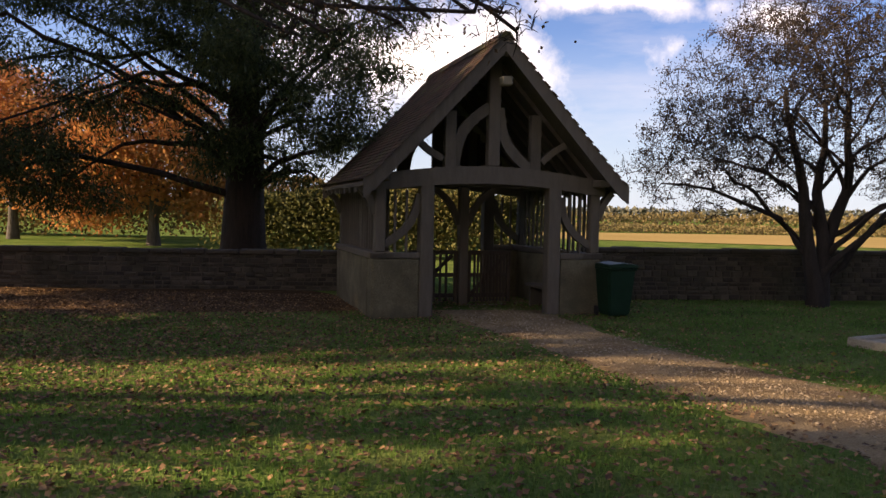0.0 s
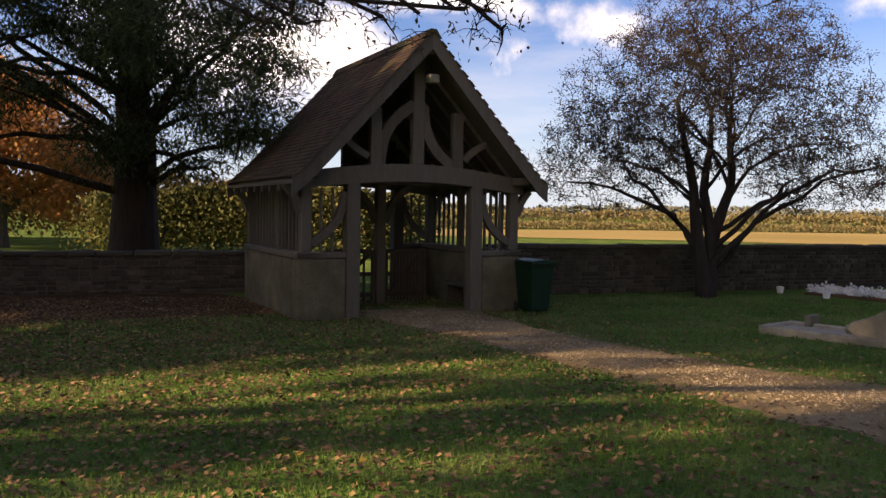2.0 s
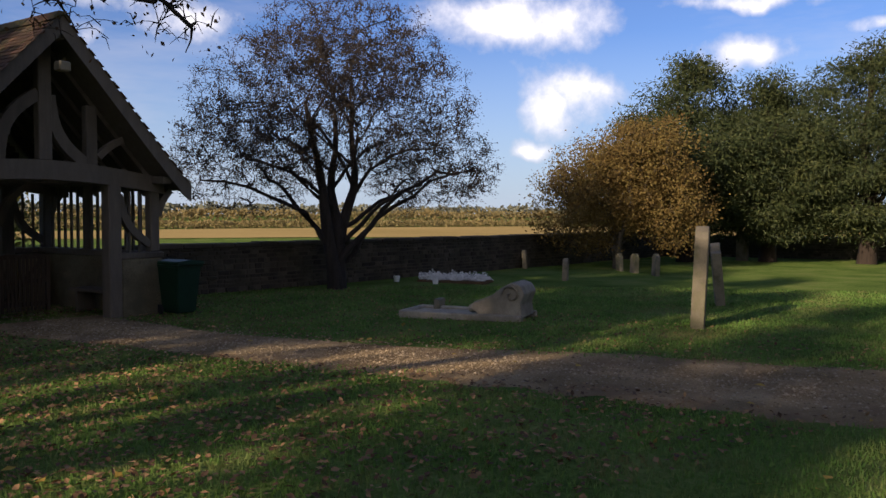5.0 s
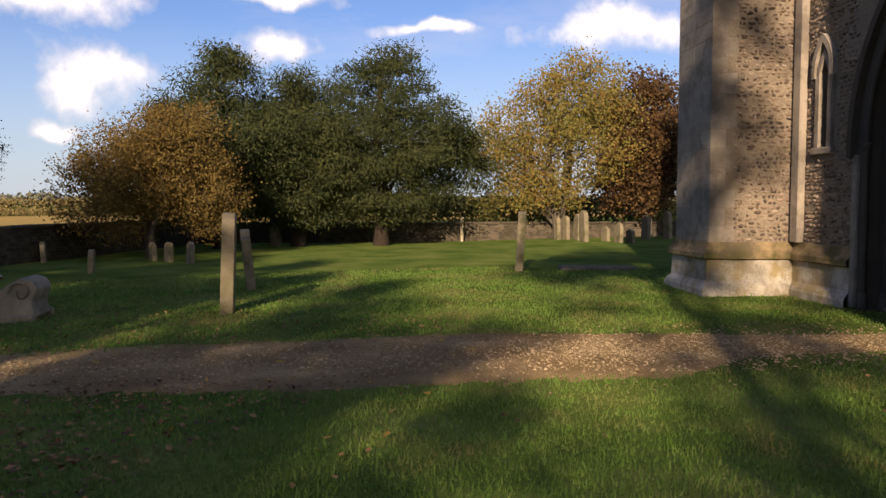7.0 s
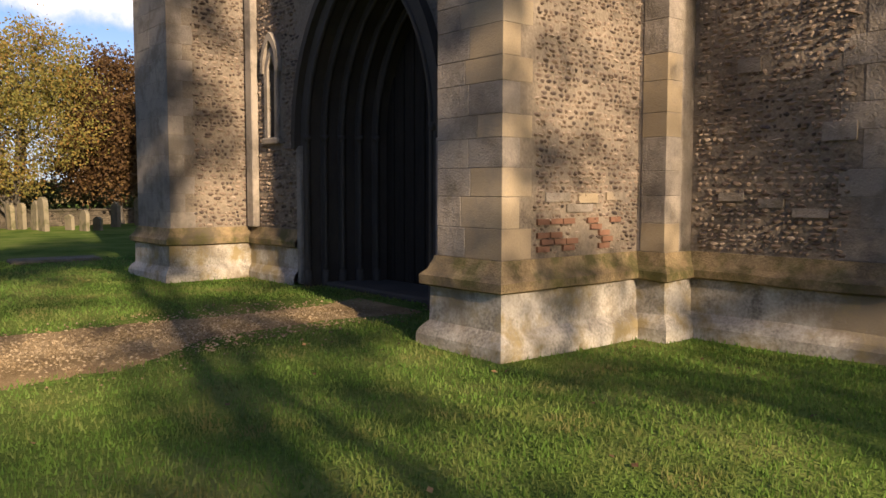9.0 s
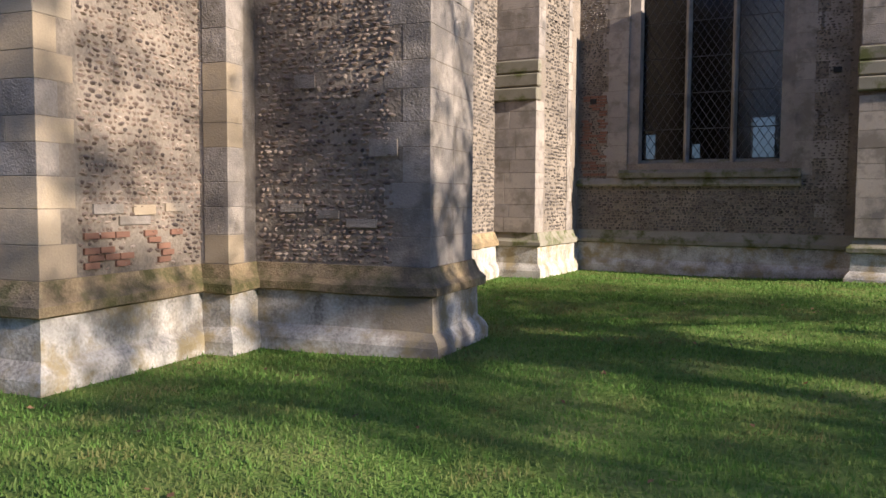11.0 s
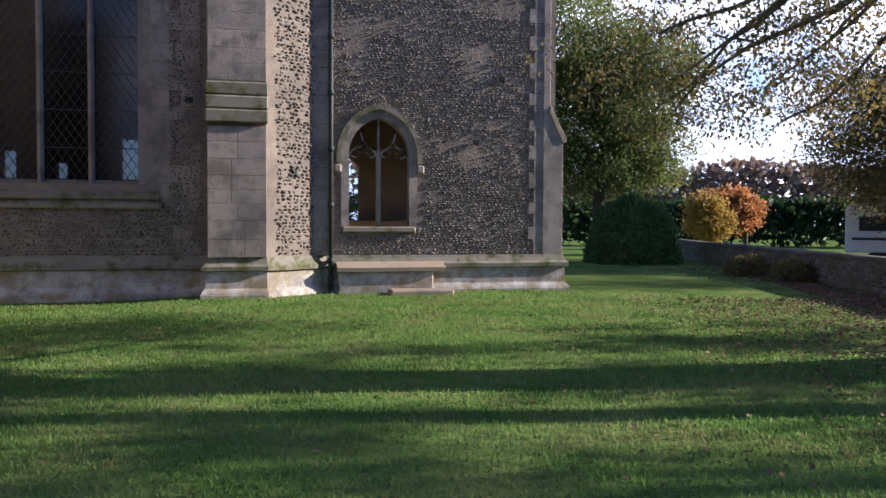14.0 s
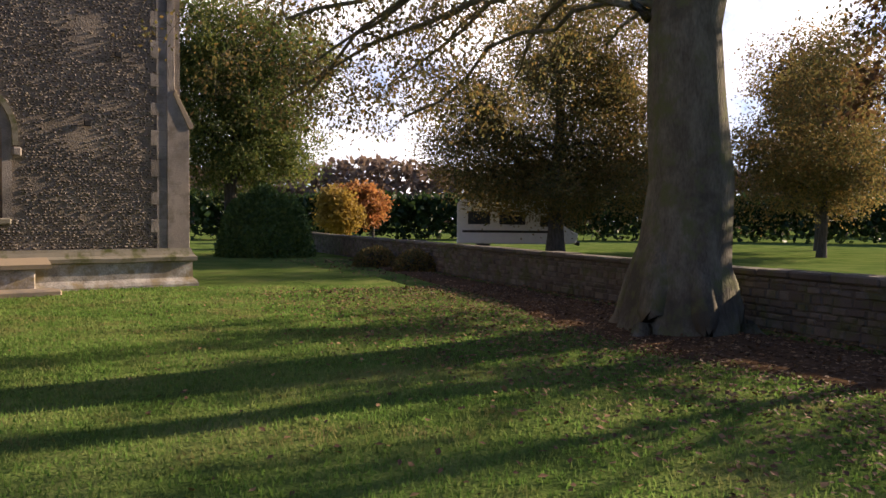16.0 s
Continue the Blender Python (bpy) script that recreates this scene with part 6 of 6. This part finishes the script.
hedge("far_woods_north", [(-200, 420), (60, 460), (330, 380), (520, 200), (600, -60)], 6.0, 12, M_FARWOOD, 18000, 2.4, "distant blue-green line of trees", 0.6, -0.5, seed=8, category="woods")
hedge("hedge_east", [(48, 26), (52, 8), (54, -10)], 2.4, 1.6, M_GREENGOLD, 14000, 0.3, "olive hedge behind the east wall", 0.35, -0.4, seed=9)


def field(name, poly, mat, lift, label):
    b = bmesh.new()
    b.faces.new([b.verts.new((x, y, -0.32 + lift)) for x, y in poly])
    return tagged(mesh_object(name, b, mat), label, "field", "", "structure")


field("field_1", [(2, 66), (30, 58), (60, 42), (120, 10), (230, 20), (160, 76), (95, 94), (40, 96), (2, 86)], M_FIELD, 0.05, "golden stubble field beyond the wall")
field("field_2", [(-60, 172), (-20, 100), (40, 104), (92, 102), (155, 84), (240, 60), (330, 22), (260, 112), (160, 172), (60, 192)], M_MEADOW, 0.06, "olive green far meadow")
strip("leaf_bed", [(-10.6, 0.0), (-10.8, -5.0), (-10.2, -9.5), (-10.6, -12.5), (-11.8, -16), (-12.8, -24), (-14.2, -33)], [(-12.9, 0.0), (-13.1, -5), (-13.3, -9.5), (-13.4, -12.5), (-13.6, -16), (-14.1, -24), (-14.6, -33)],
      M_EARTH, 0.03, "brown leaf-covered earth along the wall", "leaf bed", 40)
strip("leaf_bed_yew", [(-16, 13.0), (-10, 13.6), (-6, 14.2), (-3.2, 14.8), (-1.6, 15.4)], [(-16, 18.0), (-10, 18.6), (-6, 19.2), (-3.2, 19.4), (-2.6, 18.4)], M_EARTH, 0.02, "brown leaf litter under the yew", "leaf litter", 30)


# ---- grass blades and fallen leaves ----
PATH_MID = [(0.9, 15.5), (2.0, 12.6), (3.0, 9.2), (4.2, 6.7), (5.4, 4.2), (6.6, 2.0), (7.1, 0.4), (8.0, -0.7), (8.7, -2.2)]


def off_path(x, y):
    best = np.full(len(x), 1e9)
    for a, b in zip(PATH_MID, PATH_MID[1:]):
        dx, dy = b[0] - a[0], b[1] - a[1]
        f = np.clip(((x - a[0]) * dx + (y - a[1]) * dy) / (dx * dx + dy * dy), 0, 1)
        best = np.minimum(best, np.hypot(x - a[0] - f * dx, y - a[1] - f * dy))
    return best


GZ = np.vectorize(ground_z)


def grass(n, seed):
    """Short mown blades, thick near the middle of the lawn and thinner outward."""
    rng = np.random.default_rng(seed)
    r = 22 * rng.random(n) ** 1.2
    th = rng.random(n) * 2 * math.pi
    x, y = -2.2 + r * np.cos(th), -0.3 + r * np.sin(th)
    keep = (off_path(x, y) > 1.25 + 0.35 * np.sin(x * 3 + y * 2)) & (x > -10.8) & ~((y > 14.2) & (x < -1)) 
    x, y, r = x[keep], y[keep], r[keep]
    n = len(x)
    z = GZ(x, y)
    ln = 0.022 + 0.042 * rng.random(n) ** 1.3
    wd = (0.004 + 0.0035 * rng.random(n)) * (0.6 + 0.16 * r)
    a = rng.random(n) * 2 * math.pi
    lean = 0.7 * rng.random(n)
    b = rng.random(n) * 2 * math.pi
    base = np.stack([x, y, z - 0.004], 1)
    side = np.stack([np.cos(a), np.sin(a), np.zeros(n)], 1) * wd[:, None]
    tip = base + np.stack([np.cos(b) * lean * ln, np.sin(b) * lean * ln, ln], 1)
    v = np.stack([base - side, base + side, tip], 1).reshape(-1, 3)
    me = bpy.data.meshes.new("grass_blades")
    me.from_pydata(v.tolist(), [], np.arange(3 * n).reshape(-1, 3).tolist())
    tagged(mesh_object("grass", me, M_BLADE), "short green grass blades on the lawn", "grass", "", "stuff")


grass(560000, 15)


def litter(name, n, x0, x1, y0, y1, size, keep, seed, mat=None):
    rng = np.random.default_rng(seed)
    x, y = rng.uniform(x0, x1, n), rng.uniform(y0, y1, n)
    k = keep(x, y, rng)
    x, y = x[k], y[k]
    n = len(x)
    p = np.stack([x, y, GZ(x, y) + 0.025 + 0.02 * rng.random(n)], 1)
    nr = unit(rng, n) * 0.5 + np.array([0, 0, 1])
    nr /= np.linalg.norm(nr, axis=1)[:, None]
    up = unit(rng, n)
    up[:, 2] *= 0.25
    up /= np.linalg.norm(up, axis=1)[:, None]
    tagged(mesh_object(name, leaf_mesh(p, nr, up, size, size * 0.75, rng), mat or M_FALLEN), "brown fallen leaves scattered on the grass", "fallen leaves", "", "stuff")


litter("fallen_leaves", 95000, -12, 9, 3.2, 18, 0.055, lambda x, y, g: (g.random(len(x)) < np.clip(0.52 - 0.07 * x, 0.12, 1)) & (off_path(x, y) > 0.9), 1)
litter("fallen_leaves", 42000, -14, -4, -20, 1, 0.062, lambda x, y, g: g.random(len(x)) < np.clip((-6.2 - x) / 4.5, 0.03, 1), 2)
litter("fallen_leaves", 4000, -14.5, -8, -34, -16, 0.09, lambda x, y, g: g.random(len(x)) < np.clip((-11 - x) / 2.5, 0.02, 1), 3)
litter("fallen_leaves", 260, -6, 9, -14, 4, 0.06, lambda x, y, g: g.random(len(x)) < 0.8, 4)
litter("fallen_leaves_yellow", 120, -7, 7, 2, 13, 0.09, lambda x, y, g: g.random(len(x)) < 0.9, 5, M_YELLOWLEAF)


def pebbles(n, seed):
    """Loose stones on the gravel path."""
    rng = np.random.default_rng(seed)
    k = rng.integers(0, len(PATH_MID) - 1, n)
    f = rng.random(n)[:, None]
    a, b = np.array(PATH_MID)[k], np.array(PATH_MID)[k + 1]
    p = a + (b - a) * f + rng.normal(size=(n, 2)) * 0.62
    z = GZ(p[:, 0], p[:, 1]) + 0.02
    s = 0.008 + 0.02 * rng.random(n) ** 2
    shape = np.array([(1, 0, 0), (0, 1, 0), (-1, 0.2, 0), (0.1, -1, 0), (0.1, 0.1, 0.7)])
    th = rng.random(n) * 6.28
    c, w = np.cos(th), np.sin(th)
    q = shape[None] * s[:, None, None] * (0.7 + 0.6 * rng.random((n, 5, 1)))
    v = np.stack([q[:, :, 0] * c[:, None] - q[:, :, 1] * w[:, None] + p[:, :1], q[:, :, 0] * w[:, None] + q[:, :, 1] * c[:, None] + p[:, 1:], q[:, :, 2] + z[:, None]], 2).reshape(-1, 3)
    base = np.arange(n)[:, None] * 5
    fc = np.concatenate([base + np.array(t) for t in ((0, 1, 4), (1, 2, 4), (2, 3, 4), (3, 0, 4))]).tolist()
    me = bpy.data.meshes.new("pebbles")
    me.from_pydata(v.tolist(), [], fc)
    tagged(mesh_object("pebbles", me, M_PEBBLE), "loose brown pebbles on the gravel path", "gravel", "", "stuff")


pebbles(16000, 5)
